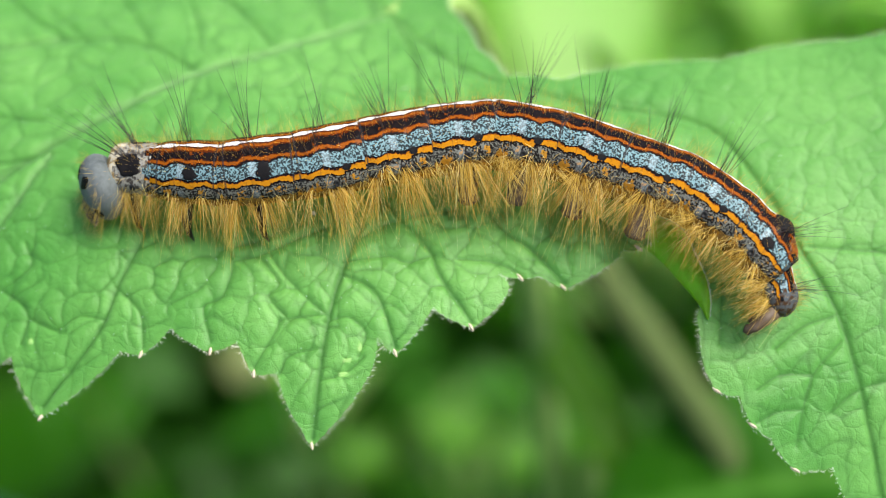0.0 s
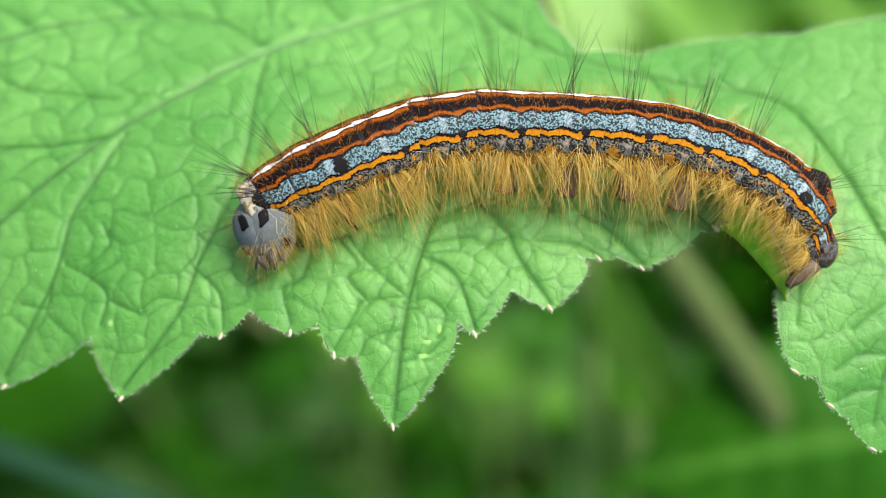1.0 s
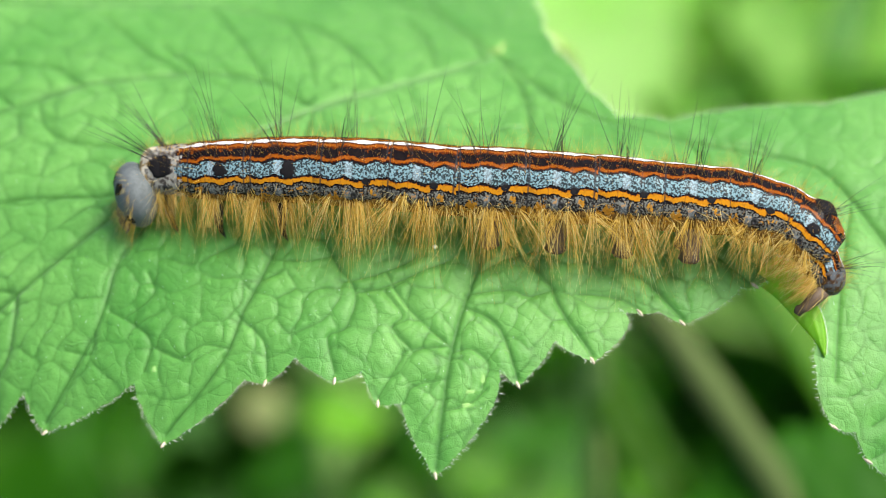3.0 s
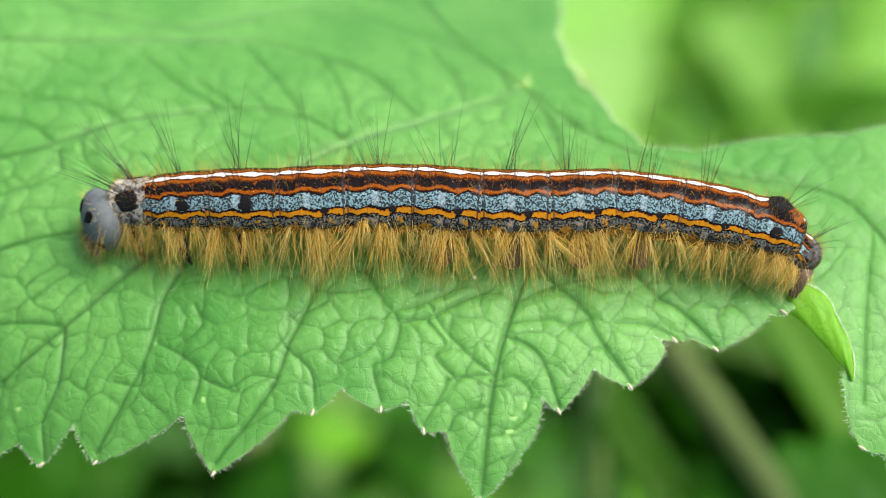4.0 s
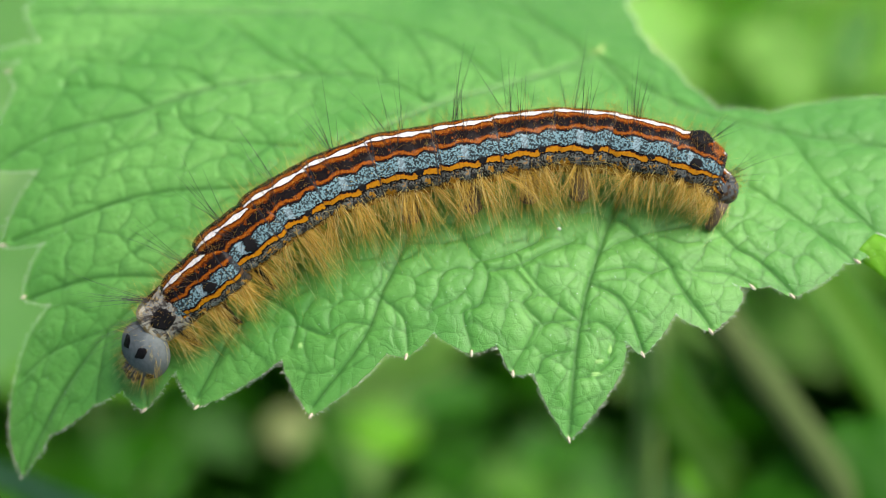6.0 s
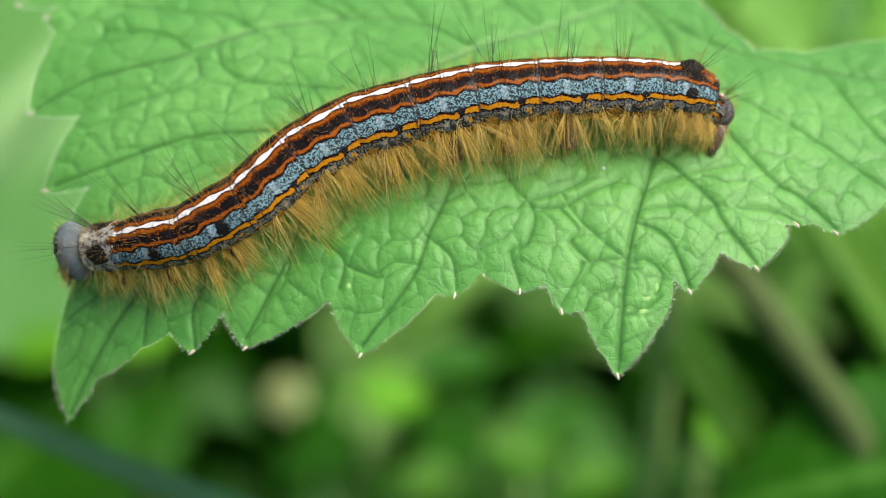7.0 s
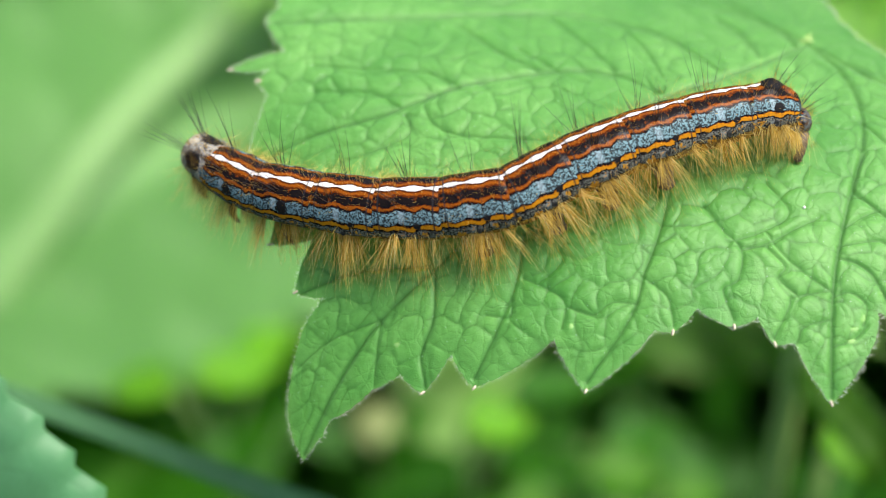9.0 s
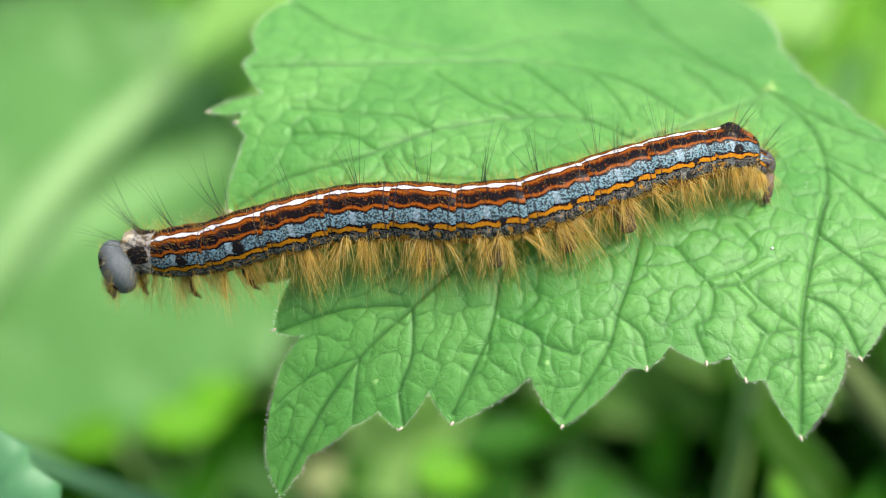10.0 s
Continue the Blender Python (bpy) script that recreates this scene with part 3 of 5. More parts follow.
def blade_mesh(name, outline, mains, sides, smalls, height, mat, cell=0.082):
    """A leaf blade on a fine grid, its border laid onto the outline."""
    x0, y0 = outline.min(0) - cell
    x1, y1 = outline.max(0) + cell
    gx, gy = np.meshgrid(np.arange(x0, x1, cell), np.arange(y0, y1, cell))
    shape = gx.shape
    px, py = gx.ravel(), gy.ravel()
    inside, dist, bx, by = inside_and_near(gx, gy, outline)
    keep = inside | (dist < cell * 1.5)
    snap = ~inside & keep
    px, py = np.where(snap, bx, px), np.where(snap, by, py)
    margin = np.where(inside, dist, 0)
    gz, vein, line = relief(gx.ravel(), gy.ravel(), margin, mains, sides, smalls)
    z = gz + height(px, py)
    slope_y, slope_x = np.gradient((gz + height(gx.ravel(), gy.ravel())).reshape(shape), cell)
    normal = np.stack([-slope_x.ravel(), -slope_y.ravel(), np.ones(len(px))], 1)
    normal /= np.linalg.norm(normal, axis=1)[:, None]
    idx = np.full(len(px), -1)
    idx[keep] = np.arange(keep.sum())
    g = idx.reshape(shape)
    quads = np.stack([g[:-1, :-1], g[:-1, 1:], g[1:, 1:], g[1:, :-1]], -1).reshape(-1, 4)
    quads = quads[(quads >= 0).all(1)]
    quads = quads[inside[keep][quads].any(1)]
    top = np.stack([px, py, z], 1)[keep]
    n = len(top)
    rows, cols = (shape[0] - 1) // 3 * 3 + 1, (shape[1] - 1) // 3 * 3 + 1
    c = g[:rows:3, :cols:3]
    wide = np.stack([c[:-1, :-1], c[1:, :-1], c[1:, 1:], c[:-1, 1:]], -1).reshape(-1, 4)
    wide = wide[(wide >= 0).all(1)]
    used, back = np.unique(wide, return_inverse=True)
    low = top[used] - normal[keep][used] * (0.04 + 0.10 * np.clip(margin[keep][used] / 0.4, 0, 1))[:, None]
    me = mesh_from(name, (np.concatenate([top, low]) * MM).tolist(), np.concatenate([quads, back.reshape(-1, 4) + n]).tolist(), mat)
    me.normals_split_custom_set_from_vertices(np.concatenate([normal[keep], -normal[keep][used]]).tolist())
    for key, values in (("vein", vein), ("line", line)):
        at = me.attributes.new(key, "FLOAT", "POINT")
        at.data.foreach_set("value", np.concatenate([values[keep], values[keep][used]]).astype(np.float32))
    return me


def point_in(ring, x, y):
    a, b = ring, np.roll(ring, -1, 0)
    with np.errstate(divide="ignore", invalid="ignore"):
        cut = ((a[:, 1] > y) != (b[:, 1] > y)) & (x < (b[:, 0] - a[:, 0]) * (y - a[:, 1]) / (b[:, 1] - a[:, 1]) + a[:, 0])
    return bool(cut.sum() % 2)


def big_leaf():
    leaf = tagged(new("lobed_leaf"), "bright green lobed leaf with toothed edge and sunken veins", "leaf")
    leaf.location = (0, 0, LEAF_Z)
    ring = wavy_outline(FRONT_EDGE + SIDE_LOBE + BACK_EDGE)
    mains, sides, smalls = [[smooth_line(v, 4) for v in group] for group in (MAIN_VEINS, SIDE_VEINS, SMALL_VEINS)]
    blade = part("blade", blade_mesh("blade", ring, mains, sides, smalls, leaf_height, LEAF), leaf)
    def skin(xs, ys, margin=0.0):
        xs, ys = np.atleast_1d(np.asarray(xs, float)), np.atleast_1d(np.asarray(ys, float))
        return leaf_height(xs, ys) + relief(xs, ys, np.full(xs.shape, margin), mains, sides, smalls)[0]

    # pale points at the ends of the teeth
    tips = [FRONT_EDGE[k] for k in (4, 6, 8, 10, 12, 14, 16, 19, 21, 25, 27, 30)] + [SIDE_LOBE[k] for k in (8, 10, 12)] + [BACK_EDGE[k] for k in (17, 19, 22, 24, 26)]
    for x, y in tips:
        c = Vector((x, y, float(skin(x, y)[0]) + 0.01))
        inward = Vector((0.05 * (0 - x), 1.0, 0)) if y < -2 else Vector((1, 0, 0))
        inward.normalize()
        pts = [c - inward * 0.22, c - inward * 0.06, c + inward * 0.12, c + inward * 0.36]
        v, f = tube([p * MM for p in pts], [0.03 * MM, 0.08 * MM, 0.10 * MM, 0.02 * MM], 7)
        part("tooth_tip", mesh_from("tooth_tip", v, f, TOOTH), leaf, "pale hardened tooth tip")
    # fine hairs along the margin
    store = []
    r = np.random.default_rng(11)
    nxt, prv = np.roll(ring, -1, 0), np.roll(ring, 1, 0)
    for (x, y), (xa, ya), (xb, yb), z in zip(ring, prv, nxt, skin(ring[:, 0], ring[:, 1])):
        d = math.hypot(xb - xa, yb - ya) + 1e-9
        out = Vector(((yb - ya) / d, -(xb - xa) / d, r.uniform(0.0, 0.6)))
        for _ in range(2):
            side = Vector(((xb - xa) / d, (yb - ya) / d, 0)) * r.normal(0.2, 0.25)
            root = Vector((x + r.uniform(-0.08, 0.08), y + r.uniform(-0.08, 0.08), z - 0.01)) * MM
            hair(store, root, out + side, r.uniform(0.10, 0.32) * MM, 0.014 * MM, side * 0.3)
    part("margin_hairs", hairs_mesh("margin_hairs", store, LEAF_HAIR, 2), leaf, "fine pale hairs along the leaf edge", "stuff")
    # beside the notch the edge is turned down and shows its lit underside
    edge = smooth3([(22.5, -2.4, 2.45), (23.3, -2.9, 2.45), (23.9, -3.6, 2.25), (24.3, -4.6, 1.95), (24.8, -5.7, 1.6), (25.05, -6.8, 1.15), (25.0, -7.8, 0.7)], 5)
    deep = smooth3([(21.2, -3.7, 1.9), (21.6, -4.0, 1.75), (22.3, -4.6, 1.6), (23.0, -5.3, 1.3), (23.8, -6.2, 1.05), (24.4, -7.0, 0.8), (24.9, -7.9, 0.6)], 5)
    verts, faces = [], []
    for a, b in zip(edge, deep):
        for s in range(9):
            c = a.lerp(b, s / 8)
            bulge = 0.25 * math.sin(math.pi * s / 8) * Vector((-0.3, -0.2, 0.8))
            verts.append((c + bulge + Vector((0, 0, 0.05 * math.sin(s * 2.1 + c.y * 3)))) * MM)
    for i in range(len(edge) - 1):
        for j in range(8):
            q = i * 9 + j
            faces.append((q, q + 1, q + 10, q + 9))
    fold = part("folded_edge", mesh_from("folded_edge", verts, faces, LEAF_BACK), leaf, "folded leaf edge showing its yellow-green underside")
    thick = fold.modifiers.new("thickness", "SOLIDIFY")
    thick.thickness, thick.offset = 0.00008, -1
    store = []
    for k in range(len(edge) - 1):
        for _ in range(16):
            c = edge[k].lerp(edge[k + 1], r.random())
            hair(store, c * MM, (r.normal(0.5, 0.4), r.normal(0.3, 0.4), 0.6), r.uniform(0.06, 0.16) * MM, 0.012 * MM, (0, 0, 0))
    part("fold_hairs", hairs_mesh("fold_hairs", store, LEAF_HAIR, 2), leaf, "fine hairs on the folded edge", "stuff")
    # pale scars near the long tooth and a white speck
    for n, (x, y, w, h) in enumerate(((5.9, -10.9, 0.42, 0.20), (5.6, -11.6, 0.50, 0.16), (6.4, -10.2, 0.16, 0.28), (-22.6, -9.2, 0.35, 0.25), (-11.6, -9.8, 0.3, 0.2), (7.6, -8.7, 0.25, 0.12))):
        verts, faces = [Vector((x, y, float(skin(x, y, 1.0)[0]) + 0.03)) * MM], []
        for k in range(12):
            a = 2 * math.pi * k / 12
            d = 0.8 + r.uniform(-0.45, 0.45)
            qx, qy = x + w * d * math.cos(a), y + h * d * math.sin(a)
            verts.append(Vector((qx, qy, float(skin(qx, qy, 1.0)[0]) - 0.01)) * MM)
        faces = [(0, 1 + k, 1 + (k + 1) % 12) for k in range(12)]
        part("leaf_scar", mesh_from("leaf_scar", verts, faces, SCAR), leaf, "small pale scar on the leaf")
    store = ([], [])
    spots = [(3.55, -3.0, 0.14)] + [(r.uniform(-30, 30), r.uniform(-14, 22), r.uniform(0.012, 0.030)) for _ in range(1500)]
    heights = skin([s[0] for s in spots], [s[1] for s in spots], 1.0)
    for n in range(len(spots)):
        x, y, s = spots[n]
        if n and not point_in(ring, x, y):
            continue
        c = Vector((x, y, heights[n] + 0.4 * s))
        add(store, ([(c + Vector(o) * s) * MM for o in ((1, 0, 0), (0, 1, 0), (-1, 0, 0), (0, -1, 0), (0, 0, 1.4), (0, 0, -2))],
                    [(0, 1, 4), (1, 2, 4), (2, 3, 4), (3, 0, 4), (1, 0, 5), (2, 1, 5), (3, 2, 5), (0, 3, 5)]))
    part("leaf_specks", mesh_from("leaf_specks", *store, LEAF_HAIR), leaf, "tiny white specks and hair bases", "stuff")
    hx, hy = HUB
    hz = leaf_height(hx, hy)
    path = [(hx, hy, hz - 0.5), (hx + 1.5, hy + 2.5, hz - 2.5), (hx + 5, hy + 8, hz - 12), (hx + 9, hy + 14, -60), (hx + 11, hy + 17, -150), (hx + 10, hy + 18, -275)]
    v, f = tube([Vector(p) * MM for p in smooth3(path)], list(np.linspace(0.8, 1.8, len(smooth3(path))) * MM), 10)
    part("leaf_stalk", mesh_from("leaf_stalk", v, f, STEM), leaf, "green leaf stalk")


def smooth3(path, n=6):
    p = np.array(path, float)
    m = np.gradient(p, axis=0)
    out = []
    for k in range(len(p) - 1):
        for u in np.linspace(0, 1, n, endpoint=False):
            out.append((2 * u ** 3 - 3 * u ** 2 + 1) * p[k] + (u ** 3 - 2 * u ** 2 + u) * m[k] + (3 * u ** 2 - 2 * u ** 3) * p[k + 1] + (u ** 3 - u ** 2) * m[k + 1])
    out.append(p[-1])
    return [Vector(v) for v in out]


big_leaf()

# ---------- the caterpillar ----------
SEGMENT_RADIUS = [1.42, 1.75, 1.88, 1.95, 2.0, 2.02, 2.02, 2.0, 1.96, 1.9, 1.64, 1.08]
SEGMENT_LENGTH = [3.0, 4.6, 5.2, 5.1, 5.1, 5.1, 5.1, 5.1, 5.1, 5.1, 3.8, 3.1]


def ring_radius(k, u, a):
    """Radius of segment k in millimetres at u (-1 tail side to 1 head side) and the angle a from the back."""
    base = SEGMENT_RADIUS[k]
    nxt = SEGMENT_RADIUS[min(k + 1, 11)]
    prv = SEGMENT_RADIUS[max(k - 1, 0)]
    r = base + (prv - base) * 0.5 * max(u, 0) + (nxt - base) * 0.5 * max(-u, 0)
    r *= 1 - 0.16 * abs(u) ** 6                              # drawn in at the joints
    r *= 1 - 0.018 * math.exp(-((u - 0.15) / 0.05) ** 2) - 0.018 * math.exp(-((u + 0.3) / 0.05) ** 2)   # creases
    c = abs(math.degrees(a))
    r *= 1 + 0.05 * math.exp(-((c - 95) / 16) ** 2) * (0.6 + 0.4 * math.cos(u * 4))                      # flank roll
    r *= 1 - 0.10 * max(0, (c - 130) / 50)                   # flat belly
    if k == 10:                                              # hump before the tail
        r += 0.50 * math.exp(-(c / 26) ** 2) * math.exp(-((u + 0.10) / 0.42) ** 2)
    if k == 11:
        r *= math.sqrt(max(0.02, 1 - max(0, -u + 0.05) ** 2.4 * 0.87))
    return r


def on_body(k, u, a, lift=0.0):
    r = ring_radius(k, u, a) + lift
    return Vector((u * SEGMENT_LENGTH[k] / 2, r * math.sin(a), r * math.cos(a))) * MM


def segment_mesh(k, sides=56, rings=22):
    verts, faces, uvs = [], [], []
    for i in range(rings + 1):
        u = 1 - 2 * i / rings
        for j in range(sides):
            a = -math.pi + 2 * math.pi * j / sides
            verts.append(on_body(k, u, a))
    for i in range(rings):
        for j in range(sides):
            j2 = (j + 1) % sides
            faces.append((i * sides + j, i * sides + j2, (i + 1) * sides + j2, (i + 1) * sides + j))
    faces.append(tuple(range(sides))[::-1])
    faces.append(tuple(range(rings * sides, (rings + 1) * sides)))
    me = mesh_from("segment", verts, faces, SKIN)
    if k in (0, 11):
        # the collar: pale rim, marbled middle, then stripes; the tail end: stripes, then marbled skin
        for mat in (COLLAR, RIM, TAIL):
            me.materials.append(mat)
        for n, poly in enumerate(me.polygons):
            i, j = divmod(n, sides)
            wave = i + 1.3 * math.sin(j * 0.9) + 0.8 * math.sin(j * 2.3)
            if k == 0:
                poly.material_index = 2 if wave < 4 else 1 if wave < 17 else 0
            else:
                poly.material_index = 3 if wave > 12 else 0
    layer = me.uv_layers.new(name="body")
    for poly in me.polygons:
        for li in poly.loop_indices:
            vi = me.loops[li].vertex_index
            i, j = divmod(vi, sides)
            a = abs(-1 + 2 * j / sides)
            layer.data[li].uv = (i / rings, a)
    me.update()
    return me


def patch_mesh(name, k, u0, a0, du, da, mat, lift=0.03, seed=0):
    """A blotch lying on segment k, with an uneven edge and a rounded rim."""
    r = np.random.default_rng(seed + 31 * k)
    rough = 0.28 if k in (1, 2) else 0.14
    wob = [1 + r.uniform(-rough, rough) for _ in range(24)]
    verts, faces = [on_body(k, u0, math.radians(a0), lift)], []
    for ring, (s, l) in enumerate(((0.25, lift), (0.5, lift), (0.75, lift), (0.92, lift * 0.8), (1.0, -0.06))):
        for j in range(24):
            w = 2 * math.pi * j / 24
            verts.append(on_body(k, u0 + du * s * wob[j] * math.cos(w), math.radians(a0 + da * s * wob[j] * math.sin(w)), l))
    for j in range(24):
        faces.append((0, 1 + j, 1 + (j + 1) % 24))
        for ring in range(4):
            o = 1 + 24 * ring
            faces.append((o + j, o + 24 + j, o + 24 + (j + 1) % 24, o + (j + 1) % 24))
    return mesh_from(name, verts, faces, mat)


def side_fringe(k, side, r):
    """Golden hairs in uneven clumps on the low warts of one flank."""
    store = []
    clumps = (4, 6, 7, 8, 8, 8, 8, 7, 6, 5, 6, 8)[k]
    size = 0.70 if k > 9 else 0.72 if k == 0 else 0.85 if k < 3 else 1.0
    for _ in range(clumps):
        c = np.clip(r.normal(0.0, 0.36), -0.78, 0.78)
        a0 = r.normal(119, 8)
        sweep, drop = r.normal(c * 0.45 - 0.10, 0.22), r.normal(8, 14)
        n = int(r.integers(14, 34))
        reach = r.uniform(1.9, 3.3) * size * (0.85 if k > 7 else 1)
        for _ in range(n):
            u = np.clip(r.normal(c, 0.05), -0.95, 0.95)
            a = a0 + r.normal(0, 5)
            root = on_body(k, u, math.radians(side * a), -0.05)
            out = math.radians(side * (a + drop + r.normal(0, 10)))
            way = Vector((sweep + (u - c) * 2.4 + r.normal(0, 0.13), math.sin(out), math.cos(out) - 0.12))
            hair(store, root, way, reach * r.uniform(0.55, 1.25) * MM, r.uniform(0.011, 0.019) * MM, Vector((r.normal(0, 0.10), r.normal(0, 0.06), r.uniform(-0.42, 0.05))))
    for _ in range(90):                                      # loose hairs between the clumps
        u, a = r.uniform(-0.95, 0.95), r.normal(116, 12)
        root = on_body(k, u, math.radians(side * a), -0.05)
        out = math.radians(side * (a + r.normal(0, 24)))
        hair(store, root, Vector((r.normal(-0.05, 0.4), math.sin(out), math.cos(out) - 0.1)), r.uniform(0.7, 3.8) * size * MM,
             r.uniform(0.007, 0.013) * MM, Vector((r.normal(0, 0.15), r.normal(0, 0.1), r.uniform(-0.4, 0.1))))
    return hairs_mesh("side_hairs", store, SIDE_HAIR)


def back_hairs(k, r):
    """Long black bristles in two loose fans on the back."""
    store = []
    for side in (-1, 1):
        u0 = r.normal(0.18 if k < 10 else -0.15, 0.12)
        fan = r.normal(0.05, 0.12) + (0.75 if k == 0 else 0) - (0.45 if k >= 10 else 0)
        for _ in range(16 if k == 0 else int(r.integers(6, 11)) if k < 10 else 5):
            u = u0 + r.normal(0, 0.07)
            a = side * r.normal(26, 6)
            root = on_body(k, u, math.radians(a), -0.03)
            way = Vector((fan + (u - u0) * 1.6 + r.normal(0, 0.12), math.sin(math.radians(a)) * r.uniform(0.3, 1.1), 1))
            hair(store, root, way, (r.uniform(2.6, 5.4) if r.random() < 0.7 else r.uniform(1.2, 2.6)) * (0.75 if k > 9 else 1) * MM, r.uniform(0.013, 0.021) * MM, Vector((r.normal(0, 0.06), r.normal(0, 0.03), -0.05)))
    return hairs_mesh("back_bristles", store, HAIR_BLACK)


def back_down(k, r):
    """Short golden hairs that fringe the back."""
    store = []
    for _ in range(210):
        u, a = r.uniform(-0.95, 0.95), r.normal(0, 34)
        root = on_body(k, u, math.radians(a), -0.03)
        way = Vector((r.normal(0, 0.35), math.sin(math.radians(a)) + r.normal(0, 0.25), math.cos(math.radians(a))))
        hair(store, root, way, (r.uniform(0.3, 0.9) if r.random() < 0.7 else r.uniform(0.9, 1.9)) * MM, 0.0048 * MM, Vector((r.normal(0, 0.1), 0, 0)))
    return hairs_mesh("fine_hairs", store, DOWN_HAIR, 2)


def spiracle_mesh():
    """A breathing hole: a dark raised ring round a sunken grey middle, about its own centre, facing +y."""
    verts, faces = [], []
    for d, h in ((0.0, 0.01), (0.09, 0.02), (0.12, 0.07), (0.19, 0.07), (0.23, -0.03)):
        for j in range(14):
            w = 2 * math.pi * j / 14
            verts.append(Vector((0.8 * d * math.cos(w), h, d * math.sin(w))) * MM)
    for i in range(4):
        for j in range(14):
            j2 = (j + 1) % 14
            faces.append((i * 14 + j, i * 14 + j2, (i + 1) * 14 + j2, (i + 1) * 14 + j))
    return mesh_from("spiracle", verts, faces, SPIRACLE)


def leg_mesh(k, side, prop):
    """A jointed black leg, or with prop a stubby fleshy one."""
    store = ([], [])
    s = side
    if prop:
        a = on_body(k, 0, math.radians(s * 150), -0.3)
        pts = [a, a + Vector((0, s * 0.25, -0.7)) * MM, a + Vector((0, s * 0.45, -1.3)) * MM, a + Vector((0, s * 0.5, -1.65)) * MM, a + Vector((0, s * 0.5, -1.8)) * MM]
        add(store, tube(pts, [0.75 * MM, 0.68 * MM, 0.52 * MM, 0.62 * MM, 0.45 * MM], 12))
    else:
        a = on_body(k, 0.1, math.radians(s * 132), -0.45)
        pts = [a, a + Vector((0.05, s * 0.4, -0.8)) * MM, a + Vector((0.12, s * 0.55, -1.6)) * MM, a + Vector((0.08, s * 0.55, -2.15)) * MM, a + Vector((-0.10, s * 0.48, -2.7)) * MM]
        add(store, tube(pts, [0.36 * MM, 0.30 * MM, 0.25 * MM, 0.17 * MM, 0.02 * MM], 9))
    return mesh_from("leg", *store, PROLEG if prop else LEG)


def head_mesh():
    verts, faces = [], []
    n, m = 40, 30
    for i in range(m + 1):
        th = math.pi * i / m
        for j in range(n):
            ph = 2 * math.pi * j / n
            x, y, z = math.cos(th), math.sin(th) * math.cos(ph), math.sin(th) * math.sin(ph)
            groove = 1 - 0.045 * math.exp(-(y / 0.07) ** 2) * max(0, x * 0.6 + max(z, 0))
            wide = 1.72 * (1 + 0.06 * z)
            verts.append(Vector((1.18 * x * groove, wide * y * groove, (2.02 if z < 0 else 1.82) * z * groove)) * MM)
    for i in range(m):
        for j in range(n):
            j2 = (j + 1) % n
            faces.append((i * n + j, i * n + j2, (i + 1) * n + j2, (i + 1) * n + j))
    return mesh_from("head", verts, faces, HEAD)


def on_head(y, z, lift=0.0):
    y, z = y / 1.72, z / (2.02 if z < 0 else 1.82)
    x = math.sqrt(max(0.0, 1 - y * y - z * z))
    return Vector(((1.18 + lift) * x, (1.72 + lift) * y, ((2.02 if z < 0 else 1.82) + lift) * z)) * MM


def head_spot(y0, z0, dy, dz, lean):
    verts, faces = [on_head(y0, z0, 0.05)], []
    r = np.random.default_rng(5)
    wob = [1 + r.uniform(-0.32, 0.28) for _ in range(14)]
    for s, l in ((0.55, 0.05), (0.9, 0.04), (1.0, -0.04)):
        for j in range(14):
            w = 2 * math.pi * j / 14
            a, b = dy * s * wob[j] * math.cos(w), dz * s * wob[j] * math.sin(w)
            verts.append(on_head(y0 + a + lean * b, z0 + b, l))
    for j in range(14):
        faces.append((0, 1 + j, 1 + (j + 1) % 14))
        for ring in range(2):
            o = 1 + 14 * ring
            faces.append((o + j, o + 14 + j, o + 14 + (j + 1) % 14, o + (j + 1) % 14))
    return mesh_from("eye_spot", verts, faces, BLACK)


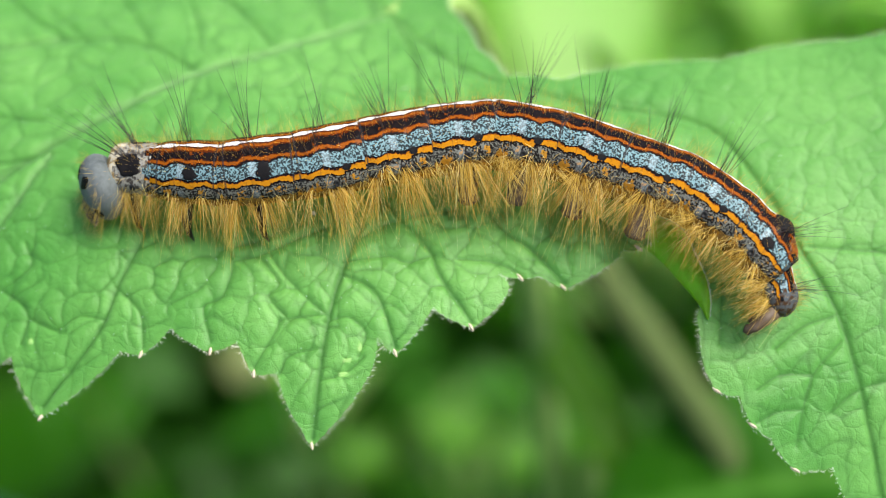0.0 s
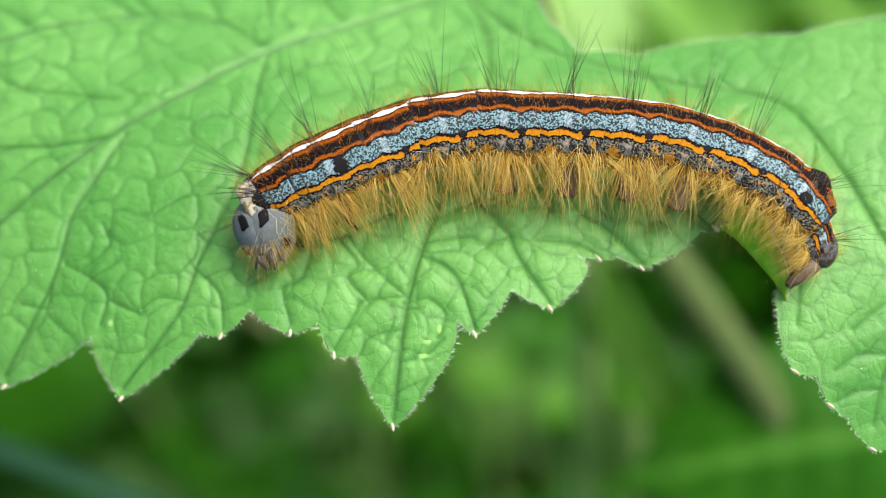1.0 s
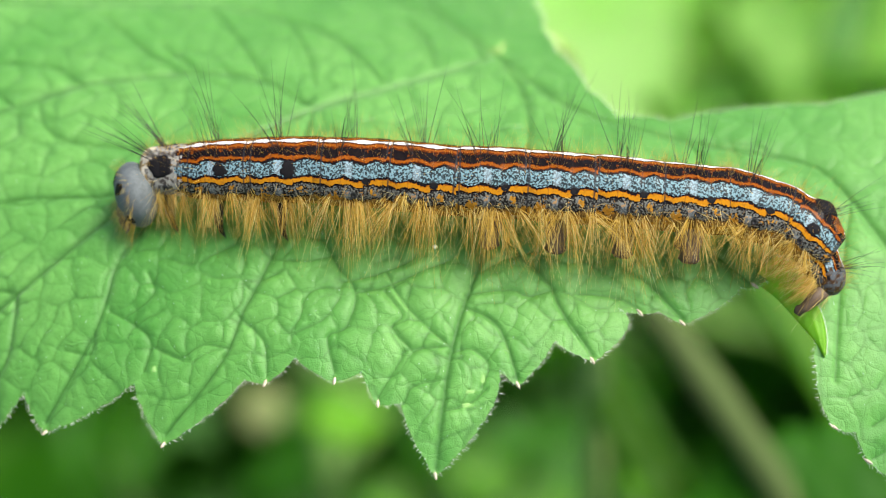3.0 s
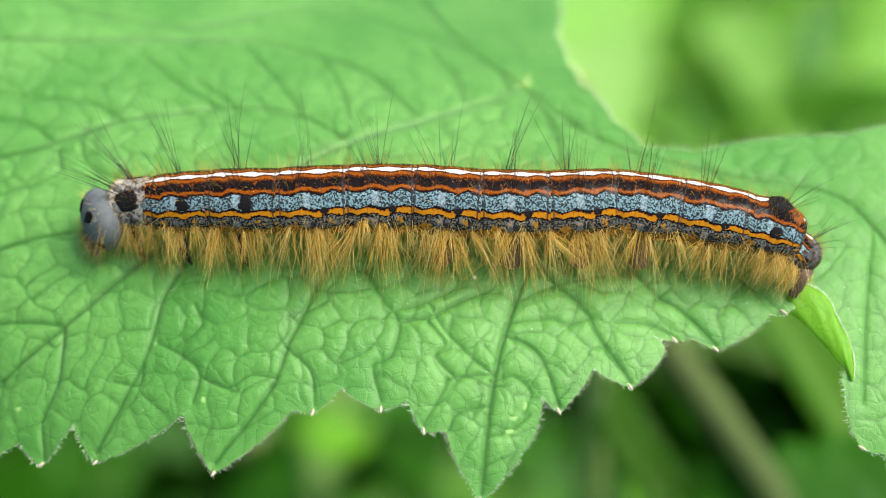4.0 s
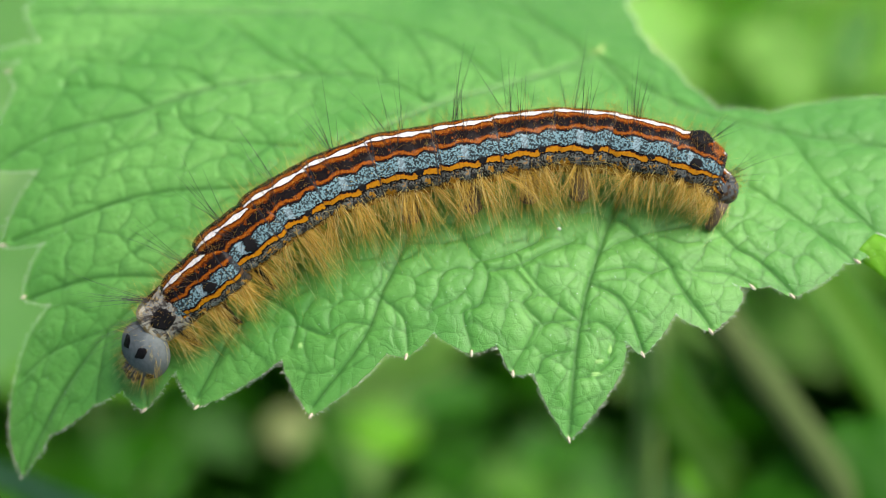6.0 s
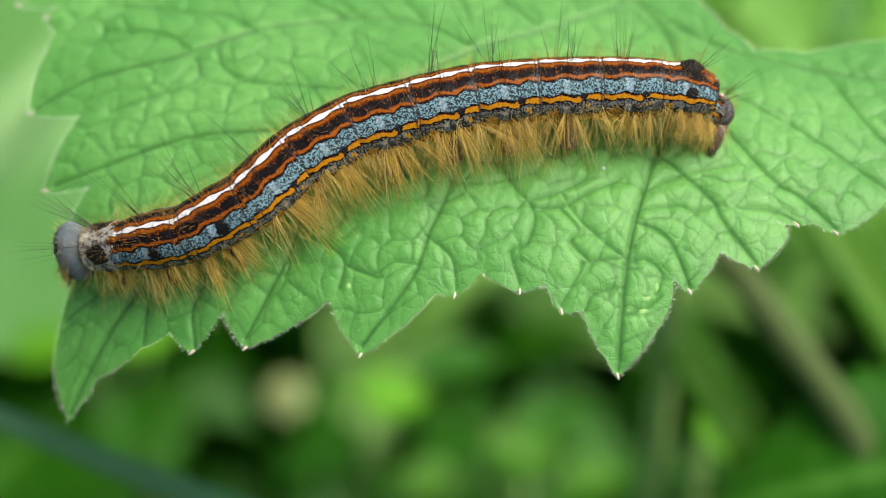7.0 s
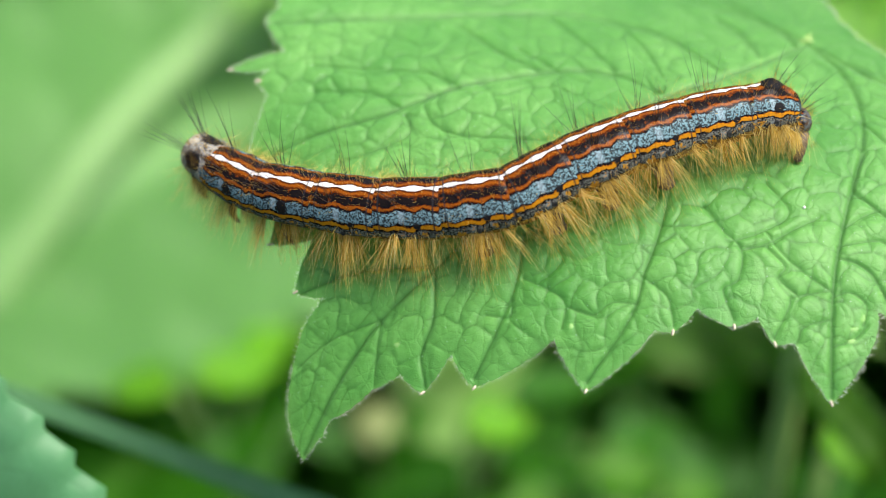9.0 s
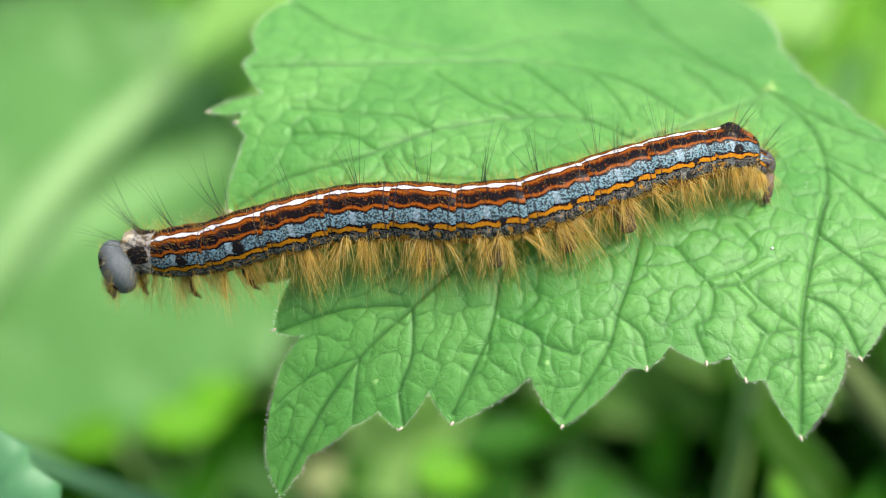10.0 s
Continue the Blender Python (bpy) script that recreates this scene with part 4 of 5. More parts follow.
def build_caterpillar():
    body = tagged(new("caterpillar"), "striped hairy caterpillar with blue-grey head crawling on the leaf", "caterpillar")
    segments = []
    r = np.random.default_rng(21)
    for k in range(12):
        seg = part("body_segment", segment_mesh(k), body)
        segments.append(seg)
        for side in (-1, 1):
            part("side_hairs", side_fringe(k, side, r), seg, "golden brown side hairs", "stuff")
            if k < 3:
                part("leg", leg_mesh(k, side, False), seg, "short black jointed leg")
            elif 5 <= k <= 8:
                part("proleg", leg_mesh(k, side, True), seg, "stubby brown proleg")
        part("back_bristles", back_hairs(k, r), seg, "long black bristles", "stuff")
        part("fine_hairs", back_down(k, r), seg, "short fine hairs on the back", "stuff")
        for side in (-1, 1):
            if k == 0:
                part("black_spot", patch_mesh("black_spot", 0, 0.12, side * 46, 0.50, 27, BLACK, 0.06), seg, "velvet black spot")
            elif k in (1, 2):
                part("black_spot", patch_mesh("black_spot", k, -0.12, side * 59, 0.17, 15, BLACK, 0.03), seg, "velvet black spot")
            elif k == 10:
                part("black_spot", patch_mesh("black_spot", 10, -0.12, side * 62, 0.20, 13, BLACK, 0.03), seg, "velvet black spot")
            else:
                part("black_spot", patch_mesh("black_spot", k, -0.28, side * 74, 0.10, 6, BLACK, 0.02, 2), seg)
        if k not in (1, 2, 11):
            for side in (-1, 1):
                dot = part("spiracle", spiracle_mesh(), seg, "dark ringed breathing hole")
                a = math.radians(97)
                dot.location = on_body(k, -0.02, side * a, 0.0)
                dot.rotation_euler = (0 if side > 0 else math.pi, 0, 0)
        if k == 10:
            part("rust_spot", patch_mesh("rust_spot", 10, -0.66, 0, 0.22, 36, RUST, 0.04), seg, "rusty patch behind the hump")
            part("black_hump", patch_mesh("black_hump", 10, -0.05, 0, 0.40, 27, BLACK, 0.05), seg, "black hump before the tail")
        if k == 11:
            for side in (-1, 1):
                a = Vector((-0.95, side * 0.60, -0.35)) * MM
                pts = [a, a + Vector((-0.25, side * 0.22, -0.8)) * MM, a + Vector((-0.40, side * 0.30, -1.25)) * MM, a + Vector((-0.42, side * 0.32, -1.7)) * MM, a + Vector((-0.30, side * 0.32, -1.85)) * MM]
                v, f = tube(pts, [0.44 * MM, 0.38 * MM, 0.30 * MM, 0.32 * MM, 0.18 * MM], 12)
                part("tail_clasper", mesh_from("tail_clasper", v, f, PROLEG), seg, "brown tail clasper")
    head = part("head", head_mesh(), body, "rounded blue-grey head with two black spots")
    for side in (-1, 1):
        part("eye_spot", head_spot(side * 0.60, 0.92, 0.30, 0.47, side * 0.12), head, "black spot on the forehead")
        part("cheek_spot", head_spot(side * 1.18, -0.80, 0.20, 0.36, side * 0.2), head, "dark cheek patch")
        v, f = tube([on_head(side * 0.75, -1.25), on_head(side * 0.85, -1.45) + Vector((0.35, 0, -0.2)) * MM, on_head(side * 0.9, -1.5) + Vector((0.6, 0, -0.3)) * MM], [0.14 * MM, 0.1 * MM, 0.03 * MM], 7)
        part("feeler", mesh_from("feeler", v, f, MOUTH), head, "short dark feeler")
        v, f = tube([on_head(side * 0.30, -0.9, -0.2), on_head(side * 0.32, -1.25, 0.12), on_head(side * 0.14, -1.6, 0.3) + Vector((0.15, 0, -0.15)) * MM], [0.34 * MM, 0.34 * MM, 0.12 * MM], 9)
        part("jaw", mesh_from("jaw", v, f, MOUTH), head, "dark jaw")
    v, f = tube([on_head(-0.5, -0.75, 0.0), on_head(-0.2, -0.85, 0.06), on_head(0.2, -0.85, 0.06), on_head(0.5, -0.75, 0.0)], [0.12 * MM, 0.2 * MM, 0.2 * MM, 0.12 * MM], 8)
    part("upper_lip", mesh_from("upper_lip", v, f, MOUTH), head)
    store = []
    for _ in range(900):
        y, z = r.uniform(-1.75, 1.75), r.uniform(-1.75, 1.6)
        if (y / 1.68) ** 2 + (z / 1.9) ** 2 < 0.97 and (z < -0.3 or y * y + z * z > 2.2):
            p = on_head(y, z)
            hair(store, p, p + Vector((0.4 * MM, 0, -0.4 * MM)), r.uniform(0.2, 0.95) * (1.6 if z < -0.9 else 1) * MM, 0.0065 * MM, Vector((0, 0, -0.2)))
    part("head_hairs", hairs_mesh("head_hairs", store, SIDE_HAIR, 2), head, "fine pale hairs on the head", "stuff")
    return body, segments, head


caterpillar, SEGMENTS, HEAD_PART = build_caterpillar()
cam.data.dof.focus_object = next(o for o in SEGMENTS[3].children if o.name.startswith("spiracle") and o.location.y > 0)

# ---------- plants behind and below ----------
# leaf tones with light put in: dark and mid as shaded, pale as sunlit
SHADE_TONE_LEAF = leaf_material("shade_tone_leaf", (0.011, 0.064, 0.003), (0.027, 0.115, 0.006), (0.05, 0.13, 0.025), 300, (0.06, 0.18, 0.012), 0.25, spec=0.10)
MID_LEAF = leaf_material("half_shade_tone_leaf", (0.013, 0.086, 0.002), (0.030, 0.145, 0.004), (0.09, 0.27, 0.03), 300, (0.12, 0.38, 0.006), 0.35, spec=0.12)
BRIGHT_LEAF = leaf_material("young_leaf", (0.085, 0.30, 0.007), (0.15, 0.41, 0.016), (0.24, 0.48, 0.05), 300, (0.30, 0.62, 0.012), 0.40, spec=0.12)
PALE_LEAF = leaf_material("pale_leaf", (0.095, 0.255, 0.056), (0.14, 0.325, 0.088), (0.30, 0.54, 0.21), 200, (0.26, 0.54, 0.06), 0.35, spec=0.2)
SUN_TONE_LEAF = leaf_material("sun_tone_leaf", (0.28, 0.56, 0.12), (0.40, 0.68, 0.20), (0.50, 0.78, 0.28), 200, (0.66, 0.92, 0.24), 0.58, spec=0.3)
BLUE_LEAF = leaf_material("blue_green_leaf", (0.075, 0.25, 0.095), (0.14, 0.36, 0.16), (0.20, 0.42, 0.2), 500, (0.2, 0.48, 0.10), 0.35, spec=0.4)
OLIVE_LEAF = leaf_material("olive_leaf", (0.04, 0.16, 0.006), (0.075, 0.22, 0.012), (0.14, 0.30, 0.04), 300, (0.20, 0.42, 0.01), 0.35, spec=0.12)
GRASS_BLADE = leaf_material("blue_green_grass", (0.075, 0.23, 0.085), (0.12, 0.31, 0.13), (0.15, 0.34, 0.15), 500, (0.1, 0.28, 0.06), 0.3, spec=0.2)
STRAW = leaf_material("straw_stem", (0.19, 0.39, 0.11), (0.26, 0.46, 0.16), (0.32, 0.52, 0.21), 300, (0.4, 0.65, 0.15), 0.4, spec=0.3)
DRY_PETAL = plain("dry_petal", (0.14, 0.185, 0.055), (0.19, 0.225, 0.08), 200, 0.7)


def leaf_blade(name, length, width, mat, teeth=14, fold=0.22, droop=0.18, rib=0.045, seed=0, nu=42, nv=14, bite=0.13):
    """A toothed leaf along +x from its stalk, folded at the midrib and drooping to its tip; millimetres."""
    r = np.random.default_rng(seed)
    verts, faces, vein = [], [], []
    ph = r.uniform(0, 6)
    for i in range(nu + 1):
        u = i / nu
        w = width / 2 * (math.sin(math.pi * min(1, u ** 0.8)) ** 0.75 + 0.02)
        saw = (u * teeth + 0.2) % 1.0
        w *= 1 - bite * (1 - saw) if teeth else 1
        for j in range(nv + 1):
            v = 2 * j / nv - 1
            x, y = u * length - 0.06 * length * abs(v) * (1 if teeth else 0), v * w
            ribs = abs(math.sin((u * 7 - abs(v) * 1.6) * math.pi))
            z = fold * abs(y) - droop * length * u * u + 0.035 * width * math.sin(u * 9 + v * 3 + ph) * abs(v) + 0.02 * width * min(ribs * 2, 1)
            verts.append((x * MM, y * MM, z * MM))
            vein.append(1.0 if abs(y) < rib * width * (1.2 - u) else 0.35 * (ribs < 0.14))
    for i in range(nu):
        for j in range(nv):
            a = i * (nv + 1) + j
            faces.append((a, a + nv + 1, a + nv + 2, a + 1))
    me = mesh_from(name, verts, faces, mat)
    at = me.attributes.new("vein", "FLOAT", "POINT")
    at.data.foreach_set("value", np.array(vein, np.float32))
    return me


def thicken(ob, mm=0.3):
    mod = ob.modifiers.new("thickness", "SOLIDIFY")
    mod.thickness, mod.offset = mm * MM, -1


def herb(name, label, category, base, leaves, stem_r=1.3, group=""):
    """A plant: one bent stem from the ground through the leaf stalks' roots, and its leaves.
    leaves: (root x, y, z in mm, yaw, pitch, length, width, material, teeth)."""
    ob = tagged(new(name), label, category, group)
    ob.location = (base[0] * MM, base[1] * MM, 0)
    top = max(leaves, key=lambda l: l[0][2])[0]
    path = [(0, 0, -30), (0.1 * (top[0] - base[0]), 0.1 * (top[1] - base[1]), top[2] * 0.4),
            (0.6 * (top[0] - base[0]), 0.6 * (top[1] - base[1]), top[2] * 0.8), (top[0] - base[0], top[1] - base[1], top[2])]
    pts = smooth3(path)
    v, f = tube([p * MM for p in pts], [stem_r * MM * (1 - 0.6 * k / len(pts)) for k in range(len(pts))], 8)
    part("stem", mesh_from("stem", v, f, STEM), ob)
    for n, (root, yaw, pitch, length, width, mat, teeth, *more) in enumerate(leaves):
        tilt, bite = (more + [0, 0.13][len(more):])[:2]
        lf = part("leaf", leaf_blade("leaf", length, width, mat, teeth, seed=n + int(abs(root[0])), nu=96 if bite < 0.1 else 42, bite=bite), ob)
        lf.matrix_local = pose((root[0] - base[0]) * MM, (root[1] - base[1]) * MM, root[2] * MM, 0, 0, yaw) @ pose(0, 0, 0, 0, pitch, 0) @ pose(0, 0, 0, tilt, 0, 0)
        thicken(lf)
        near = min(pts, key=lambda p: (p - Vector((root[0] - base[0], root[1] - base[1], root[2] * 0.8))).length)
        if (near - Vector((root[0] - base[0], root[1] - base[1], root[2]))).length > 1.0:
            a, b = near, Vector((root[0] - base[0], root[1] - base[1], root[2]))
            v, f = tube([a * MM, ((a + b) / 2 + Vector((0, 0, -2))) * MM, b * MM], [0.7 * MM, 0.6 * MM, 0.6 * MM], 7)
            part("leaf_stalk", mesh_from("leaf_stalk", v, f, STEM), ob)
    return ob


def strap(name, label, category, path, widths, mat, keel=0.25):
    """A long grass-like blade along a path, keeled in the middle."""
    pts = smooth3(path, 8)
    verts, faces, vein = [], [], []
    for i, p in enumerate(pts):
        d = (pts[min(i + 1, len(pts) - 1)] - pts[max(i - 1, 0)]).normalized()
        side = d.cross(Vector((0, -0.5, 0.85))).normalized()
        up = side.cross(d)
        w = np.interp(i / (len(pts) - 1), np.linspace(0, 1, len(widths)), widths) / 2
        for v in (-1, -0.5, 0, 0.5, 1):
            verts.append((p + side * w * v + up * abs(v) * w * keel) * MM)
            vein.append(1.0 if v == 0 else 0.0)
    for i in range(len(pts) - 1):
        for j in range(4):
            a = i * 5 + j
            faces.append((a, a + 1, a + 6, a + 5))
    me = mesh_from(name, verts, faces, mat)
    at = me.attributes.new("vein", "FLOAT", "POINT")
    at.data.foreach_set("value", np.array(vein, np.float32))
    ob = tagged(new(name, me), label, category)
    thicken(ob, 0.25)
    return ob


def old_stalk():
    stalk = tagged(new("dry_stalk"), "dull brown and green old plant stalk leaning aslant", "stalk")
    path = smooth3([(8, 44, 221), (16, 33.5, 216.5), (25.6, 22.2, 210), (33, 13.2, 203), (39, 5, 186), (45, -2, 120), (47, -4, -25)])
    v, f = tube([p * MM for p in path], [1.7 * MM + 0.10 * MM * math.sin(k * 1.7) for k in range(len(path))], 12)
    part("stem", mesh_from("stem", v, f, STALK), stalk)
    for k in (9, 21, 27):
        p, d = path[k], (path[k + 1] - path[k - 1]).normalized()
        v, f = tube([(p + d * s) * MM for s in (-1.0, -0.4, 0.3, 0.9)], [1.7 * MM, 2.0 * MM, 2.05 * MM, 1.7 * MM], 12)
        part("node", mesh_from("node", v, f, STALK), stalk, "swollen node of the stalk")


def background_plants():
    old_stalk()
    strap("tall_grass", "blue-green grass blade leaning across the shade", "grass",
          [(-100, 17, 250), (-64.4, 10.4, 231), (-37.9, 4.9, 218.5), (-13.7, -2.5, 211), (10, -12, 190), (22, -20, 100), (24, -22, -25)], (0.4, 1.6, 2.0, 2.2, 2.2, 2.0, 2.0), GRASS_BLADE)
    strap("tall_grass", "bright green grass blade beside a dry stalk", "grass",
          [(8, 42, 210), (12.4, 34.2, 206.7), (18.3, 25.1, 201), (25, 14.7, 194), (34, 2, 150), (36, 0, -25)], (1.0, 4.2, 5.0, 4.6, 4.0, 3.0), OLIVE_LEAF)
    strap("tall_grass", "long green grass blade at the plant's side", "grass",
          [(20, 52, 217), (28.8, 40.6, 211), (38.4, 27.7, 203.6), (48, 14, 192), (60, -2, 140), (62, -6, -25)], (1.0, 5.0, 6.0, 5.5, 4.5, 3.0), OLIVE_LEAF)
    strap("tall_grass", "broad pale yellow-green grass stem bent aslant", "grass",
          [(-146, 58, -25), (-122, 96, 80), (-97, 133, 108), (-74, 169, 112), (-46, 199, 110), (-9, 234, 95)], (7.0, 7.0, 7.0, 7.0, 6.0, 4.0), STRAW)
    # toothed leaves under the big one, their shade put into dark leaf colours
    herb("nettle_plant", "toothed plant with leaves coloured dark green for shade", "plant", (58, 14), [
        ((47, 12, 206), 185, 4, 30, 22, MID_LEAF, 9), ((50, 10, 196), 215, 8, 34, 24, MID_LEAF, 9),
        ((54, 14, 180), 160, 14, 30, 20, SHADE_TONE_LEAF, 9), ((56, 14, 165), 300, 14, 34, 22, SHADE_TONE_LEAF, 9)])
    herb("seedling", "yellow-green young plant with small leaves", "plant", (24, 30), [
        ((20, 26, 192), 300, 10, 6.5, 5.0, BRIGHT_LEAF, 0), ((22, 28, 180), 40, 20, 9, 5, SHADE_TONE_LEAF, 0), ((23, 29, 165), 150, 20, 12, 7, SHADE_TONE_LEAF, 0)], 0.8)
    herb("seedling", "olive-green young plant with small round leaves", "plant", (-16, 60), [
        ((-14, 56, 125), 10, 5, 9, 8, OLIVE_LEAF, 0), ((-14, 58, 112), 100, 15, 12, 9, MID_LEAF, 0), ((-22, 56, 104), 220, 10, 14, 10, SHADE_TONE_LEAF, 0)], 0.8)
    herb("seedling", "young plant with pale green round leaves", "plant", (8, 84), [
        ((3, 74, 113), 20, 4, 10, 9, MID_LEAF, 0), ((12, 78, 104), 330, 12, 14, 9, MID_LEAF, 0), ((0, 84, 96), 150, 10, 16, 10, SHADE_TONE_LEAF, 0)], 0.8)
    herb("seedling", "young plant with bright green oval leaves", "plant", (-18, 66), [
        ((-20, 57, 147), 5, 6, 10, 8, BRIGHT_LEAF, 0), ((-13, 64, 143), 20, 8, 15, 7, MID_LEAF, 0), ((-20, 66, 120), 190, 14, 16, 10, MID_LEAF, 0)], 0.8)
    herb("seedling", "young plant with pale leaves low in the shade", "plant", (6, 62), [
        ((-2, 56, 135), 0, 6, 11, 8, OLIVE_LEAF, 0), ((9, 53, 131), 10, 6, 9, 7, OLIVE_LEAF, 0), ((4, 60, 118), 120, 16, 16, 10, MID_LEAF, 0)], 0.8)
    herb("faded_flower", "faded beige flower head on a thin stem", "flower", (-37, 98), [
        ((-36.8, 95, 70), 250, 20, 9, 5, MID_LEAF, 0), ((-36.5, 92, 94), 270, 10, 4.8, 4.0, DRY_PETAL, 0), ((-36.5, 92, 94), 30, 10, 4.8, 4.0, DRY_PETAL, 0),
        ((-36.5, 92, 94), 90, 10, 4.8, 4.0, DRY_PETAL, 0), ((-36.5, 92, 94), 150, 10, 4.8, 4.0, DRY_PETAL, 0), ((-36.5, 92, 94), 210, 10, 4.8, 4.0, DRY_PETAL, 0), ((-36.5, 92, 94.5), 330, 10, 4.8, 4.0, DRY_PETAL, 0)], 0.6)
    herb("seedling", "yellow-green cluster of young leaves", "plant", (-60, 84), [
        ((-60, 72, 138), 20, 5, 13, 9, BRIGHT_LEAF, 6), ((-52, 78, 134), 70, 12, 12, 9, BRIGHT_LEAF, 6), ((-66, 76, 130), 160, 12, 13, 9, BRIGHT_LEAF, 6),
        ((-58, 70, 128), 280, 14, 12, 8, MID_LEAF, 6), ((-48, 76, 122), 330, 16, 13, 9, SHADE_TONE_LEAF, 6)], 0.9)
    # large pale leaf whose bright midrib runs aslant
    herb("broad_leaved_plant", "plant with a very large pale green leaf", "plant", (-150, 120), [
        ((-128, 112, 96), 40, -6, 150, 120, PALE_LEAF, 12), ((-140, 118, 70), 300, 10, 90, 60, MID_LEAF, 12)], 3.0)
    herb("broad_leaved_plant", "low plant with broad dark green leaves", "plant", (-110, 60), [
        ((-96, 66, 86), 60, 2, 80, 56, MID_LEAF, 10), ((-104, 62, 60), 350, 8, 80, 50, SHADE_TONE_LEAF, 10), ((-108, 64, 50), 150, 10, 70, 50, SHADE_TONE_LEAF, 10)], 2.4)
    # herbs behind, their sunlit look put into pale leaf colours
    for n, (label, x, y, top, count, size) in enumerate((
            ("plant behind the leaf, coloured light green as if sunlit", 70, 190, 130, 16, 58), ("plant at the meadow's edge, coloured yellow-green as if sunlit", 10, 250, 100, 16, 76),
            ("plant with narrow leaves, coloured green as if sunlit", 140, 150, 130, 14, 66), ("light green plant beyond the pale leaf", -70, 260, 90, 14, 84),
            ("tall plant coloured light green as if sunlit", 66, 212, 120, 14, 46))):
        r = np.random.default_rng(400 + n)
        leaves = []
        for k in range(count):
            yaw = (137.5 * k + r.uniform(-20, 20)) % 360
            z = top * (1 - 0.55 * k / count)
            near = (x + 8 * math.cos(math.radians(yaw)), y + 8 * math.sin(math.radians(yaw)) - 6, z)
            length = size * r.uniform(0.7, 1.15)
            leaves.append((near, yaw, r.uniform(-25, 15), length, length * r.uniform(0.28, 0.45), (SUN_TONE_LEAF, SUN_TONE_LEAF, BRIGHT_LEAF, PALE_LEAF)[int(r.integers(0, 4))], 9, r.uniform(-20, 20)))
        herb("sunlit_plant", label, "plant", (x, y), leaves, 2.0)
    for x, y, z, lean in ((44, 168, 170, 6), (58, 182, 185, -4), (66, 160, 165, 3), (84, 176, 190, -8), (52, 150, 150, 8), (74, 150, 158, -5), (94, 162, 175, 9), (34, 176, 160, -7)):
        strap("tall_grass", "grass blade standing upright, coloured pale as if sunlit", "grass",
              [(x, y + 6, -25), (x + lean * 0.3, y + 4, z * 0.5), (x + lean, y, z), (x + lean * 2, y - 10, z + 16)], (3.0, 4.5, 3.6, 0.6), SUN_TONE_LEAF)
    # the blue-green leaf whose toothed edge comes into view at the side
    herb("bramble_shoot", "blue-green toothed leaf on a shoot beside the plant", "plant", (-90, -30), [
        ((-67.8, -9.8, 267.2), -50.8, 32.0, 66, 36, BLUE_LEAF, 24, 29.7, 0.05)], 1.4)


background_plants()


def low_leaves(name, label, count, xs, ys, zs, size, mats, seed):
    """Low leaves that cover the ground, too many to count."""
    r = np.random.default_rng(seed)
    u = np.linspace(0, 1, 7)[:, None]
    v = np.array((-1.0, 0.0, 1.0))[None, :]
    wide = 0.5 * np.sin(np.pi * np.minimum(1, u ** 0.8 + 0.02)).clip(0) ** 0.8
    quad = np.array([(i * 3 + j, i * 3 + j + 3, i * 3 + j + 4, i * 3 + j + 1) for i in range(6) for j in (0, 1)] + [(21 + j, 21 + (j + 1) % 3, 24 + (j + 1) % 3, 24 + j) for j in range(3)])
    verts, faces = [], []
    for n in range(count):
        x, y, z = r.uniform(*xs), r.uniform(*ys), r.uniform(*zs)
        length = r.uniform(*size)
        w = wide * length * r.uniform(0.35, 0.6)
        m = np.array(pose(0, 0, 0, r.uniform(-25, 25), r.uniform(-30, 40), r.uniform(0, 360)).to_3x3())
        blade = np.stack([u * length + 0 * v, v * w, np.abs(v) * w * 0.25 - 0.2 * length * u * u], -1).reshape(-1, 3) @ m.T + (x, y, z)
        foot = np.array([(x + d * math.cos(a), y + d * math.sin(a), h) for d, h in ((0.5, z), (0.7, -30.0)) for a in (0, 2.1, 4.2)])
        verts.append(np.concatenate([blade, foot]) * MM)
        faces.append(quad + 27 * n)
    store = (np.concatenate(verts).tolist(), np.concatenate(faces).tolist())
    tagged(new(name, mesh_from(name, *store, mats)), label, "undergrowth", kind="stuff")


# near leaves coloured dark for shade, far ones pale for sunlight
low_leaves("undergrowth", "dense low leaves over the soil, coloured dark green for shade", 3400, (-210, 210), (-40, 210), (2, 56), (9, 24), SHADE_TONE_LEAF, 77)
low_leaves("undergrowth", "low leaves coloured a dim green for half shade", 600, (-200, 200), (-20, 200), (10, 70), (8, 22), MID_LEAF, 78)
low_leaves("meadow_herbs", "herbs of the meadow, coloured light green as if sunlit", 2700, (-40, 300), (142, 430), (55, 128), (26, 60), SUN_TONE_LEAF, 79)


